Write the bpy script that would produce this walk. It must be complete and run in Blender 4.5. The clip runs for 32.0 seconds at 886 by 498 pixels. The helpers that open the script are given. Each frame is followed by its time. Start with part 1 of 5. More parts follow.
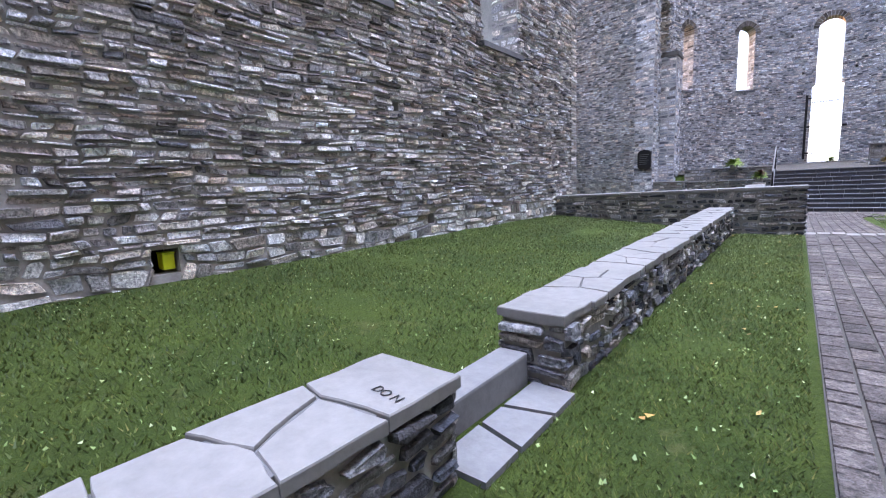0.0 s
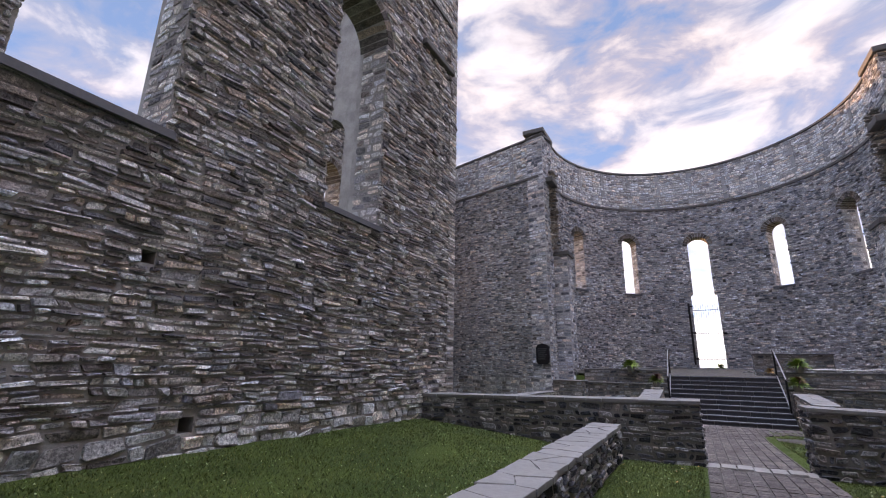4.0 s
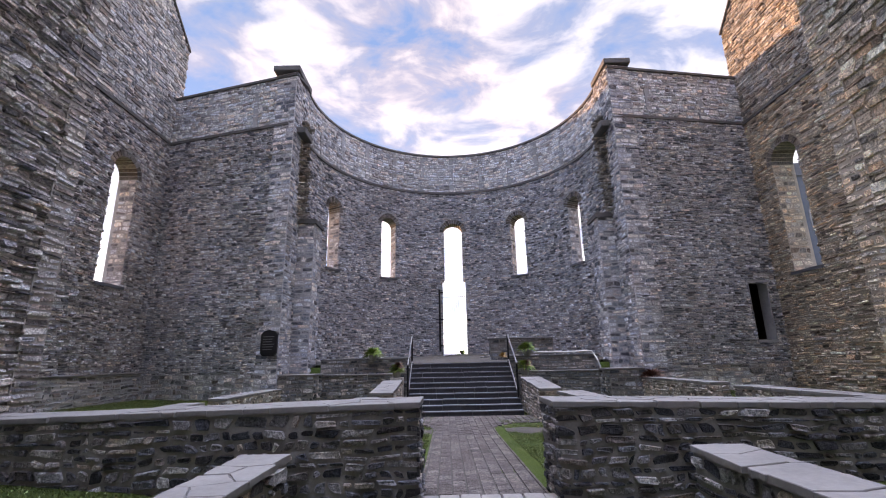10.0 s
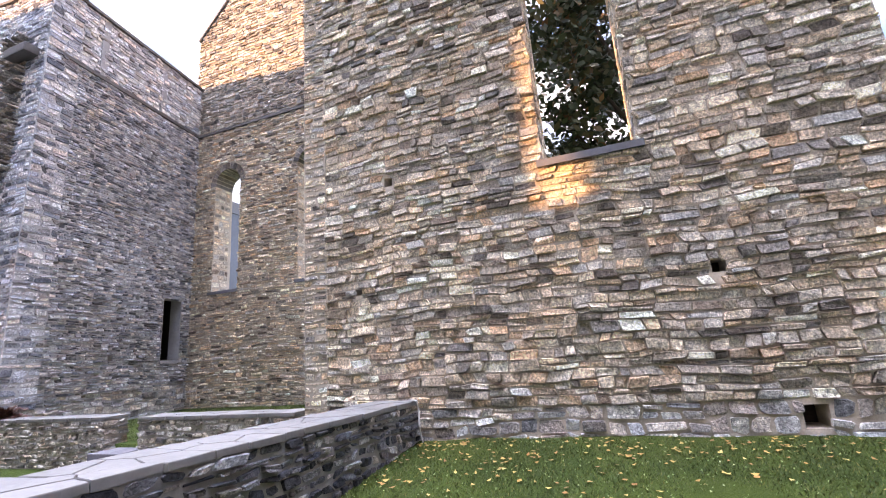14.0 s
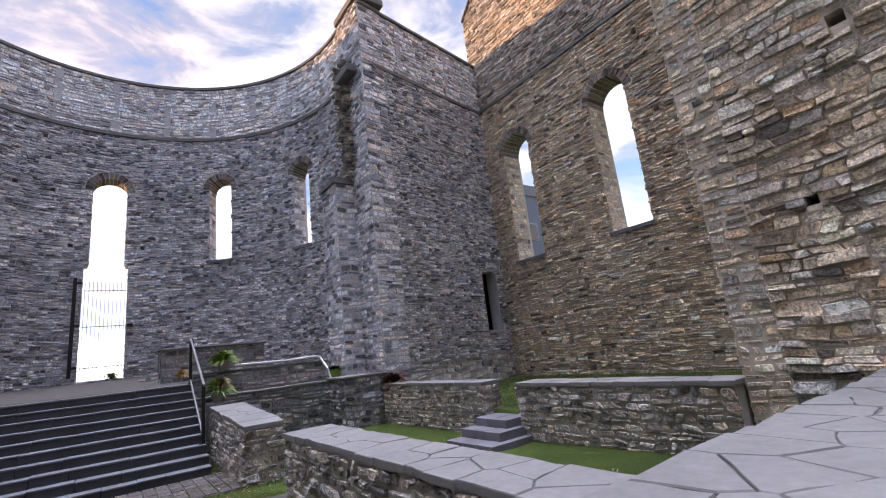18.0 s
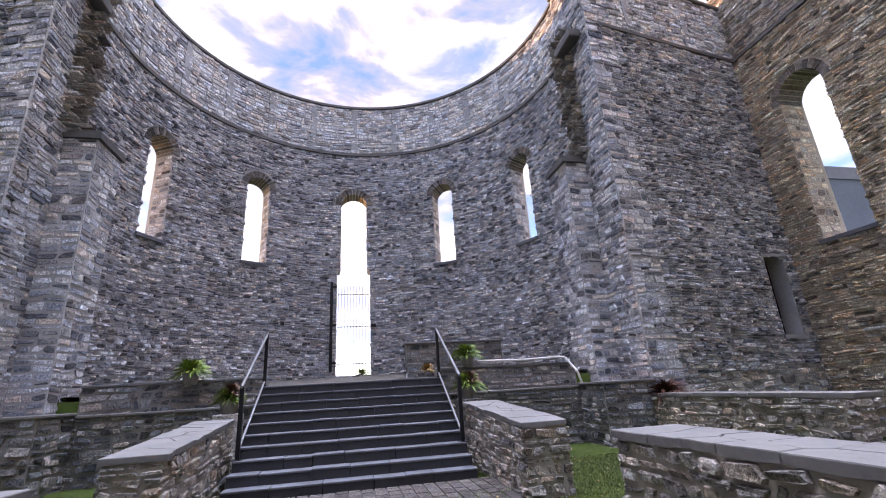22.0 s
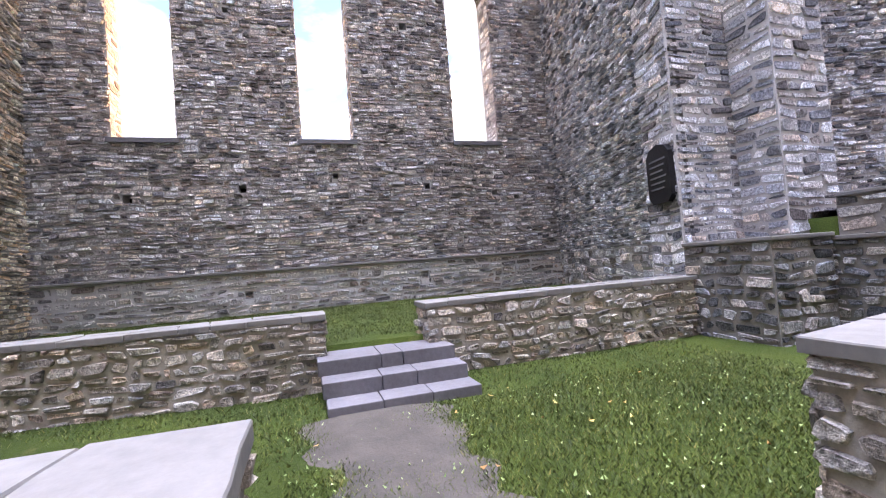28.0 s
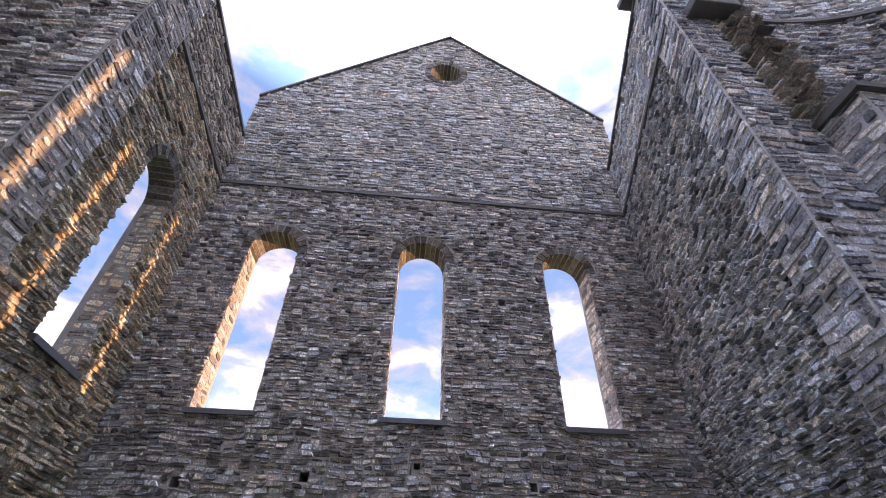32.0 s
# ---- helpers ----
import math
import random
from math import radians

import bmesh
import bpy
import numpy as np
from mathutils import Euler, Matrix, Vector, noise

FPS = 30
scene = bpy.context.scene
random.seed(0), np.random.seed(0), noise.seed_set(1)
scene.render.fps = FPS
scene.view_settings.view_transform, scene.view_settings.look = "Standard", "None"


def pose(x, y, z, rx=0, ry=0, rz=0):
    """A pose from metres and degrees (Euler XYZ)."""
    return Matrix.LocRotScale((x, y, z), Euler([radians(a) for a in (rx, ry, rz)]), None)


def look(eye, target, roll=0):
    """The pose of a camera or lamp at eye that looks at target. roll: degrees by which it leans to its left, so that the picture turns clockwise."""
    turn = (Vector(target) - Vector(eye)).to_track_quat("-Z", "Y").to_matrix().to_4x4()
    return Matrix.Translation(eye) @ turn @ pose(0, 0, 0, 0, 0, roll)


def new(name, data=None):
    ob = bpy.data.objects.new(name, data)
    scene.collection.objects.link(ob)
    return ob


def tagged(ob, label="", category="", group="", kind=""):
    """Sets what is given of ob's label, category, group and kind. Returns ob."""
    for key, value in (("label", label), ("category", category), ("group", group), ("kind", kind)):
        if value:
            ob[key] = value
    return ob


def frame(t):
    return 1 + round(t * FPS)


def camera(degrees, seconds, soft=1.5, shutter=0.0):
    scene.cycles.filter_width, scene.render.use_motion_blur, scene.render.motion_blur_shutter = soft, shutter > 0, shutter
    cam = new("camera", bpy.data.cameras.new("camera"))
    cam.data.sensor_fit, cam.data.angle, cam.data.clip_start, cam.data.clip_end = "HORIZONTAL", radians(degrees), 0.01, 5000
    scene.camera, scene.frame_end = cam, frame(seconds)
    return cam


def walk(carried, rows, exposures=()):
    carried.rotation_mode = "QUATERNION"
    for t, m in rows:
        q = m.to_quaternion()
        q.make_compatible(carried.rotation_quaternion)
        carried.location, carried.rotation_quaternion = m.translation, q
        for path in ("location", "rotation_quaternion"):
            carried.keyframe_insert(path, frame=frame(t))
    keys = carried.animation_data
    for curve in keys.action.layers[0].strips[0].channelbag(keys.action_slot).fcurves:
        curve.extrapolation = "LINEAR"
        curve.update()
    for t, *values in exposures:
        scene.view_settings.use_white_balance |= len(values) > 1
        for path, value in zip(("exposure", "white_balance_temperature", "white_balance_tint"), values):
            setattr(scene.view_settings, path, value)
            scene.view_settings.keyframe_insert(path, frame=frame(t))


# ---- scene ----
cam = camera(90.0, 32.0, 1.05)
EXPOSURES = ((0.0, 3.47, 6350, 14), (1.0, 3.67, 6250, 14), (2.0, 3.37, 6250, 14), (3.0, 2.22, 6800, 16), (6.0, 2.77, 7050, 17), (10.0, 2.57, 6850, 17), (11.0, 3.22, 7150, 17), (12.0, 2.67, 6650, 17), (13.0, 3.82, 7150, 16), (14.0, 3.6, 6900, 17), (15.0, 2.27, 5950, 12), (18.0, 2.62, 6900, 16), (19.0, 3.17, 7300, 19), (20.0, 3.4, 6600, 13), (21.0, 2.82, 6450, 16), (23.0, 2.97, 7150, 17), (24.0, 3.37, 7050, 18), (27.0, 3.4, 7050, 17), (28.0, 3.65, 7150, 18), (29.0, 3.75, 7050, 19), (30.0, 3.02, 6850, 20), (31.0, 2.38, 6550, 18), (32.0, 2.67, 6650, 17))
PATH = [
    (0, (-1.129, 3.186, 1.542), (-2.366, 4.733, 1.261), -2.5),
    (0.5, (-1.088, 3.579, 1.53), (-2.446, 4.998, 1.152), -2.8),
    (1, (-1.024, 3.982, 1.56), (-2.388, 5.398, 1.194), -2.6),
    (1.5, (-0.932, 4.391, 1.562), (-2.302, 5.832, 1.346), -0.6),
    (2, (-0.868, 4.738, 1.593), (-2.241, 6.193, 1.584), 0.5),
    (2.5, (-0.857, 5.167, 1.673), (-2.199, 6.619, 1.969), 1.2),
    (3, (-0.839, 5.545, 1.704), (-2.116, 7.027, 2.118), 1.6),
    (3.5, (-0.911, 6.002, 1.724), (-2.012, 7.6, 2.207), 1.3),
    (5.5, (-0.603, 7.604, 1.685), (-1.207, 9.444, 2.188), 0.9),
    (6, (-0.524, 8.008, 1.699), (-0.952, 9.898, 2.195), -0.2),
    (6.5, (-0.466, 8.385, 1.681), (-0.762, 10.307, 2.15), -0.6),
    (7, (-0.444, 8.744, 1.669), (-0.728, 10.676, 2.102), 0.1),
    (7.5, (-0.467, 9.172, 1.668), (-0.711, 11.115, 2.077), 2.0),
    (8, (-0.453, 9.574, 1.68), (-0.67, 11.516, 2.109), 1.3),
    (8.5, (-0.507, 9.967, 1.672), (-0.673, 11.908, 2.126), 1.4),
    (9, (-0.55, 10.341, 1.668), (-0.655, 12.273, 2.176), 0.4),
    (9.5, (-0.584, 10.696, 1.68), (-0.669, 12.629, 2.187), 0.0),
    (10, (-0.56, 11.085, 1.676), (-0.566, 13.025, 2.165), -1.2),
    (10.5, (-0.524, 11.537, 1.618), (-0.247, 13.465, 2.073), 0.9),
    (11, (-0.494, 11.98, 1.585), (0.323, 13.73, 2.102), 4.8),
    (11.5, (-0.42, 12.402, 1.592), (0.613, 14.024, 2.14), 4.8),
    (12, (-0.332, 12.614, 1.6), (0.909, 14.069, 2.186), 6.6),
    (12.5, (-0.217, 12.82, 1.661), (1.433, 13.839, 2.15), 0.2),
    (13, (-0.152, 13.007, 1.676), (1.653, 13.746, 2.118), 8.0),
    (13.5, (-0.027, 13.189, 1.701), (1.788, 13.896, 2.154), 6.5),
    (14, (-0.086, 13.546, 1.786), (1.745, 14.211, 2.238), -4.3),
    (14.5, (-0.037, 13.884, 1.777), (1.716, 14.709, 2.274), -5.1),
    (15, (0.087, 14.231, 1.727), (1.59, 15.416, 2.305), -5.4),
    (15.5, (0.175, 14.645, 1.685), (1.627, 15.896, 2.258), -6.9),
    (17.5, (0.352, 16.154, 1.746), (1.449, 17.761, 2.209), -5.1),
    (18, (0.359, 16.545, 1.722), (1.54, 18.098, 2.162), -6.5),
    (18.5, (0.321, 16.88, 1.616), (1.53, 18.433, 1.97), -3.5),
    (19, (0.303, 17.228, 1.528), (1.631, 18.7, 1.788), -1.8),
    (19.5, (0.202, 17.55, 1.406), (1.58, 18.978, 1.654), -3.2),
    (20, (0.08, 17.811, 1.38), (1.286, 19.376, 1.688), -1.5),
    (20.5, (-0.023, 18.142, 1.369), (1.001, 19.814, 1.761), -4.9),
    (21, (-0.076, 18.393, 1.35), (0.736, 20.151, 1.851), -3.6),
    (21.5, (-0.1, 18.68, 1.341), (0.428, 20.513, 1.944), -2.2),
    (22, (-0.086, 19.021, 1.316), (0.317, 20.886, 1.915), -3.4),
    (22.5, (-0.052, 19.392, 1.309), (0.024, 21.305, 1.889), -1.3),
    (23, (0.119, 19.677, 1.306), (-0.147, 21.61, 1.747), -4.2),
    (23.5, (-0.034, 20.053, 1.329), (-0.561, 21.939, 1.738), -3.9),
    (24, (-0.159, 20.468, 1.311), (-0.918, 22.284, 1.663), -3.6),
    (24.5, (-0.335, 20.824, 1.262), (-1.182, 22.621, 1.491), -1.7),
    (26.5, (-0.711, 22.23, 1.239), (-2.154, 23.603, 1.422), -1.1),
    (27, (-0.881, 22.52, 1.272), (-2.368, 23.841, 1.481), -1.1),
    (27.5, (-1.148, 22.883, 1.239), (-2.806, 23.977, 1.48), -2.5),
    (28, (-1.462, 23.208, 1.213), (-3.371, 23.803, 1.284), -4.4),
    (28.5, (-1.668, 23.448, 1.236), (-3.632, 23.778, 1.414), -3.5),
    (29, (-1.833, 23.593, 1.221), (-3.789, 23.476, 1.619), -3.5),
    (29.5, (-2.022, 23.725, 1.129), (-3.856, 23.492, 1.892), -3.8),
    (30, (-2.163, 24.097, 1.261), (-3.769, 23.863, 2.43), -4.2),
    (30.5, (-2.402, 24.448, 1.314), (-3.901, 24.167, 2.607), -6.8),
    (31, (-2.698, 24.494, 1.343), (-4.184, 24.183, 2.646), -6.9),
    (31.5, (-2.952, 24.14, 1.414), (-4.473, 24.006, 2.706), -2.8),
    (32, (-3.311, 23.706, 1.429), (-4.854, 23.84, 2.693), 1.3),
]
walk(cam, [(t, look(eye, target, roll)) for t, eye, target, roll in PATH], EXPOSURES)

# ---- world and sun ----
SUN_AZ, SUN_EL = radians(55.2), radians(6)          # azimuth from -x towards +y
world = bpy.data.worlds.new("world")
scene.world = world
world.use_nodes = True
wn, wl = world.node_tree.nodes, world.node_tree.links
wn.clear()
w_out = wn.new("ShaderNodeOutputWorld")
w_bg = wn.new("ShaderNodeBackground")
w_bg.inputs["Strength"].default_value = 4.0
sky = wn.new("ShaderNodeTexSky")
sky.sky_type = "NISHITA"
sky.sun_disc = False
sky.sun_elevation = radians(8)
sky.sun_rotation = radians(-90) + SUN_AZ
sky.dust_density = 1.5
sky_gain = wn.new("ShaderNodeMixRGB")
sky_gain.blend_type = "MULTIPLY"
sky_gain.inputs[0].default_value = 1.0
sky_gain.inputs[2].default_value = (0.035, 0.035, 0.035, 1)
wl.new(sky.outputs[0], sky_gain.inputs[1])
w_co = wn.new("ShaderNodeTexCoord")
w_map = wn.new("ShaderNodeMapping")
w_map.inputs["Scale"].default_value = (1.0, 1.0, 2.2)
wl.new(w_co.outputs["Generated"], w_map.inputs["Vector"])
clouds = wn.new("ShaderNodeTexNoise")
clouds.inputs["Scale"].default_value = 5.2
clouds.inputs["Detail"].default_value = 7
clouds.inputs["Roughness"].default_value = 0.55
clouds.inputs["Distortion"].default_value = 0.35
wl.new(w_map.outputs[0], clouds.inputs["Vector"])
sky_mix = wn.new("ShaderNodeMixRGB")                # clear sky, paler through haze
sky_mix.inputs[0].default_value = 0.8
sky_mix.inputs[2].default_value = (0.14, 0.225, 0.42, 1)
wl.new(sky_gain.outputs[0], sky_mix.inputs[1])
tint_n = wn.new("ShaderNodeTexNoise")
tint_n.inputs["Scale"].default_value = 2.3
tint_n.inputs["Detail"].default_value = 3
wl.new(w_map.outputs[0], tint_n.inputs["Vector"])
tint = wn.new("ShaderNodeValToRGB")
tint.color_ramp.elements[0].position = 0.42
tint.color_ramp.elements[0].color = (0.25, 0.265, 0.335, 1)
tint.color_ramp.elements[1].position = 0.60
tint.color_ramp.elements[1].color = (0.355, 0.305, 0.315, 1)
wl.new(tint_n.outputs["Fac"], tint.inputs[0])
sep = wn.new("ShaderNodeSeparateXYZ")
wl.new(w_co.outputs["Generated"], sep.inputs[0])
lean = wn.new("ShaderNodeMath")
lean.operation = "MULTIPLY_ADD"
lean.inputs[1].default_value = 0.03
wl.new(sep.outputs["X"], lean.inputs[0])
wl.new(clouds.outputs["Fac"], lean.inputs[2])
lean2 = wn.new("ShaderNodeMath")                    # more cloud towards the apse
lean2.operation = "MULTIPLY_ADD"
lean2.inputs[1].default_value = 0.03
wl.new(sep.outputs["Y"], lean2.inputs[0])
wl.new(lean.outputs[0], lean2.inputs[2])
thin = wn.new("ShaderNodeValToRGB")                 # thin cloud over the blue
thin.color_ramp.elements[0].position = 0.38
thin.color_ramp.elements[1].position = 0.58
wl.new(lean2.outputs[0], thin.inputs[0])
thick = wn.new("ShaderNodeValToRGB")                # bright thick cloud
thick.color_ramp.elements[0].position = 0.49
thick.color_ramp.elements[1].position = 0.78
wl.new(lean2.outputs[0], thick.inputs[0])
w_mix = wn.new("ShaderNodeMixRGB")
wl.new(thin.outputs[0], w_mix.inputs[0])
wl.new(sky_mix.outputs[0], w_mix.inputs[1])
wl.new(tint.outputs[0], w_mix.inputs[2])
w_mix2 = wn.new("ShaderNodeMixRGB")
w_mix2.inputs[2].default_value = (0.64, 0.655, 0.71, 1)
wl.new(thick.outputs[0], w_mix2.inputs[0])
wl.new(w_mix.outputs[0], w_mix2.inputs[1])
glow = wn.new("ShaderNodeValToRGB")                 # horizon haze; dim at view heights, unseen zenith raised to light the walls
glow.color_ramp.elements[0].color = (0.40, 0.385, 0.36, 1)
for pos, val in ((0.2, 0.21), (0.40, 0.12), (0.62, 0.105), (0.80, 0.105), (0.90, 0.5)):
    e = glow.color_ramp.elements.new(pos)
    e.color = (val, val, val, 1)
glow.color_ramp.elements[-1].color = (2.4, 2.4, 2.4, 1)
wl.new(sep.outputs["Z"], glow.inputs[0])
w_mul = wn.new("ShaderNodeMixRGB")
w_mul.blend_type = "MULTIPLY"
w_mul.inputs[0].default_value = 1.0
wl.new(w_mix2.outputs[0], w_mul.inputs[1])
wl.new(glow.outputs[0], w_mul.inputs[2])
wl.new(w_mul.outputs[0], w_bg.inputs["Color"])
wl.new(w_bg.outputs[0], w_out.inputs[0])

sun_data = bpy.data.lights.new("sun", "SUN")
sun_data.energy = 1.4
sun_data.angle = radians(0.6)
sun_data.color = (1.0, 0.55, 0.25)
sun = new("sun", sun_data)
sun.matrix_world = look((0, 0, 30), (30 * math.cos(SUN_AZ), -30 * math.sin(SUN_AZ), 30 - 30 * math.tan(SUN_EL)))

# ---- materials ----
def nodes_of(name):
    m = bpy.data.materials.new(name)
    m.use_nodes = True
    t = m.node_tree
    return m, t.nodes, t.links, t.nodes["Principled BSDF"]


def ramp(nodes, stops):
    r = nodes.new("ShaderNodeValToRGB")
    e = r.color_ramp.elements
    while len(e) < len(stops):
        e.new(0.5)
    for k, (p, c) in zip(e, stops):
        k.position, k.color = p, (*c, 1)
    return r


def noise_tex(nodes, links, vec, scale, detail=4, rough=0.6):
    n = nodes.new("ShaderNodeTexNoise")
    n.inputs["Scale"].default_value, n.inputs["Detail"].default_value, n.inputs["Roughness"].default_value = scale, detail, rough
    links.new(vec, n.inputs["Vector"])
    return n.outputs["Fac"]


def mixc(nodes, links, fac, a, b, mode="MIX"):
    m = nodes.new("ShaderNodeMixRGB")
    m.blend_type = mode
    for k, v in enumerate((fac, a, b)):
        if isinstance(v, (int, float)):
            m.inputs[k].default_value = v
        elif isinstance(v, tuple):
            m.inputs[k].default_value = (*v, 1)
        else:
            links.new(v, m.inputs[k])
    return m.outputs[0]


def math_node(nodes, links, op, a, b=0.0):
    m = nodes.new("ShaderNodeMath")
    m.operation = op
    for k, v in enumerate((a, b)):
        if isinstance(v, (int, float)):
            m.inputs[k].default_value = v
        else:
            links.new(v, m.inputs[k])
    return m.outputs[0]


def bump(nodes, links, bsdf, height, strength, dist):
    b = nodes.new("ShaderNodeBump")
    b.inputs["Strength"].default_value, b.inputs["Distance"].default_value = strength, dist
    links.new(height, b.inputs["Height"])
    links.new(b.outputs[0], bsdf.inputs["Normal"])


def stone_mat(name, stops, stain=0.35, rough=0.9, hues=0.8):
    """Rubble stone: each stone its own tone, grain, lime smears and dirt."""
    m, n, l, p = nodes_of(name)
    geo, obj = n.new("ShaderNodeNewGeometry"), n.new("ShaderNodeObjectInfo")
    pos = geo.outputs["Position"]
    rnd = math_node(n, l, "FRACT", math_node(n, l, "ADD", geo.outputs["Random Per Island"], math_node(n, l, "MULTIPLY", obj.outputs["Random"], 7.31)))
    r = ramp(n, stops)
    l.new(rnd, r.inputs[0])
    hue = math_node(n, l, "FRACT", math_node(n, l, "MULTIPLY", rnd, 17.3))
    tinted = mixc(n, l, hues, r.outputs[0], ramp_from(n, l, hue, [(0.0, (1.12, 0.98, 0.86)), (0.25, (1.0, 1.0, 0.98)), (0.65, (0.95, 1.0, 1.05)), (1.0, (0.9, 0.99, 1.12))]), "MULTIPLY")
    fine = noise_tex(n, l, pos, 26, 8, 0.75)
    col = mixc(n, l, 0.85, tinted, ramp_from(n, l, fine, [(0.36, (0.30, 0.30, 0.31)), (0.50, (1.0, 1.0, 1.0)), (0.64, (1.85, 1.84, 1.80))]), "MULTIPLY")
    mid = noise_tex(n, l, pos, 5.5, 6, 0.75)
    col = mixc(n, l, 0.8, col, ramp_from(n, l, mid, [(0.32, (0.48, 0.48, 0.49)), (0.68, (1.5, 1.48, 1.44))]), "MULTIPLY")
    big = noise_tex(n, l, pos, 0.35, 4, 0.6)
    col = mixc(n, l, stain, col, ramp_from(n, l, big, [(0.35, (0.62, 0.61, 0.62)), (0.65, (1.3, 1.28, 1.24))]), "MULTIPLY")
    lime = noise_tex(n, l, pos, 7.5, 7, 0.8)
    f = ramp_from(n, l, lime, [(0.60, (0, 0, 0)), (0.72, (0.42, 0.42, 0.42))])
    col = mixc(n, l, f, col, (0.46, 0.455, 0.45))
    l.new(col, p.inputs["Base Color"])
    p.inputs["Roughness"].default_value = rough
    p.inputs["Specular IOR Level"].default_value = 0.25
    h = math_node(n, l, "ADD", noise_tex(n, l, pos, 14, 6, 0.65), math_node(n, l, "MULTIPLY", noise_tex(n, l, pos, 60, 3, 0.6), 0.3))
    bump(n, l, p, h, 0.9, 0.06)
    return m


def ramp_from(n, l, fac, stops):
    r = ramp(n, stops)
    l.new(fac, r.inputs[0])
    return r.outputs[0]


def plain_mat(name, col, rough=0.7, metal=0.0, grain=20.0, var=0.25, bumped=0.2):
    m, n, l, p = nodes_of(name)
    pos = n.new("ShaderNodeNewGeometry").outputs["Position"]
    a = noise_tex(n, l, pos, grain, 5, 0.65)
    c = mixc(n, l, var, col, ramp_from(n, l, a, [(0.3, tuple(v * 0.45 for v in col)), (0.7, tuple(min(1, v * 1.6) for v in col))]))
    b = noise_tex(n, l, pos, grain * 0.08, 3, 0.6)
    c = mixc(n, l, var, c, ramp_from(n, l, b, [(0.35, tuple(v * 0.6 for v in col)), (0.65, tuple(min(1, v * 1.3) for v in col))]))
    l.new(c, p.inputs["Base Color"])
    p.inputs["Roughness"].default_value, p.inputs["Metallic"].default_value = rough, metal
    bump(n, l, p, a, bumped, 0.01)
    return m


GREY = [(0.0, (0.139, 0.136, 0.147)), (0.2, (0.309, 0.294, 0.305)), (0.4, (0.46, 0.423, 0.407)), (0.6, (0.564, 0.558, 0.58)), (0.8, (0.694, 0.659, 0.631)), (0.95, (0.84, 0.822, 0.811)), (1.0, (0.85, 0.85, 0.85))]
TAN = [(0.0, (0.152, 0.133, 0.118)), (0.15, (0.422, 0.371, 0.309)), (0.3, (0.626, 0.532, 0.412)), (0.45, (0.544, 0.508, 0.451)), (0.6, (0.733, 0.636, 0.504)), (0.75, (0.605, 0.46, 0.321)), (0.9, (0.837, 0.715, 0.554)), (1.0, (0.85, 0.85, 0.709))]
BLUE = [(0.0, (0.112, 0.118, 0.137)), (0.22, (0.302, 0.311, 0.342)), (0.5, (0.51, 0.517, 0.551)), (0.75, (0.683, 0.678, 0.694)), (0.92, (0.84, 0.834, 0.84)), (1.0, (0.85, 0.85, 0.85))]
# PALE: whitish parapet stone, lifted further for the skylight it catches
PALE = [(0.0, (0.283, 0.283, 0.294)), (0.3, (0.582, 0.582, 0.589)), (0.7, (0.85, 0.85, 0.85)), (1.0, (0.85, 0.85, 0.85))]
DARK = [(0.0, (0.029, 0.03, 0.035)), (0.3, (0.077, 0.079, 0.088)), (0.55, (0.154, 0.152, 0.159)), (0.8, (0.272, 0.264, 0.257)), (1.0, (0.464, 0.444, 0.411))]
M_GREY, M_TAN, M_BLUE = stone_mat("grey_rubble", GREY), stone_mat("tan_rubble", TAN), stone_mat("blue_grey_rubble", BLUE)
M_PALE, M_DARK = stone_mat("pale_rubble", PALE, 0.25), stone_mat("dark_fieldstone", DARK)
M_BASE = stone_mat("limed_footing", [(0.0, (0.20, 0.196, 0.195)), (0.3, (0.42, 0.412, 0.405)), (0.6, (0.60, 0.59, 0.575)), (1.0, (0.80, 0.79, 0.765))], 0.4)
M_MORTAR_N = plain_mat("dark_joint_mortar", (0.34, 0.325, 0.31), 0.95, 0, 30, 0.5, 0.6)
M_MORTAR = plain_mat("grey_mortar", (0.40, 0.39, 0.38), 0.95, 0, 30, 0.45, 0.6)
M_MORTAR_T = plain_mat("tan_mortar", (0.52, 0.455, 0.37), 0.95, 0, 30, 0.45, 0.6)
M_MORTAR_P = plain_mat("pale_mortar", (0.47, 0.47, 0.475), 0.95, 0, 30, 0.4, 0.6)
M_CAP = plain_mat("flagstone", (0.165, 0.158, 0.147), 0.75, 0, 14, 0.35, 0.25)
M_CAP_JOINT = plain_mat("cap_joint_mortar", (0.10, 0.098, 0.095), 0.95, 0, 40, 0.4, 0.4)
M_SLATE = plain_mat("slate_sill", (0.115, 0.118, 0.13), 0.55, 0, 18, 0.3, 0.15)
M_COPING = plain_mat("dark_coping", (0.10, 0.095, 0.09), 0.7, 0, 10, 0.4, 0.2)
M_IRON = plain_mat("black_iron", (0.012, 0.012, 0.013), 0.45, 0.4, 50, 0.2, 0.1)
M_RAIL = plain_mat("worn_grey_handrail", (0.22, 0.22, 0.22), 0.4, 0.6, 50, 0.2, 0.1)
M_STEP = plain_mat("dark_step_riser", (0.030, 0.031, 0.036), 0.6, 0, 22, 0.45, 0.3)
M_PIPE = plain_mat("white_plastic_pipe", (0.62, 0.61, 0.58), 0.4, 0, 10, 0.15, 0.05)
M_PLAQUE = plain_mat("dark_bronze_plaque", (0.018, 0.018, 0.020), 0.45, 0.5, 30, 0.3, 0.2)
# gate colour lifted to hold the white sky haze around its bars
M_GATE = plain_mat("haze_lightened_gate", (0.55, 0.54, 0.52), 0.5, 0.2, 40, 0.2, 0.05)
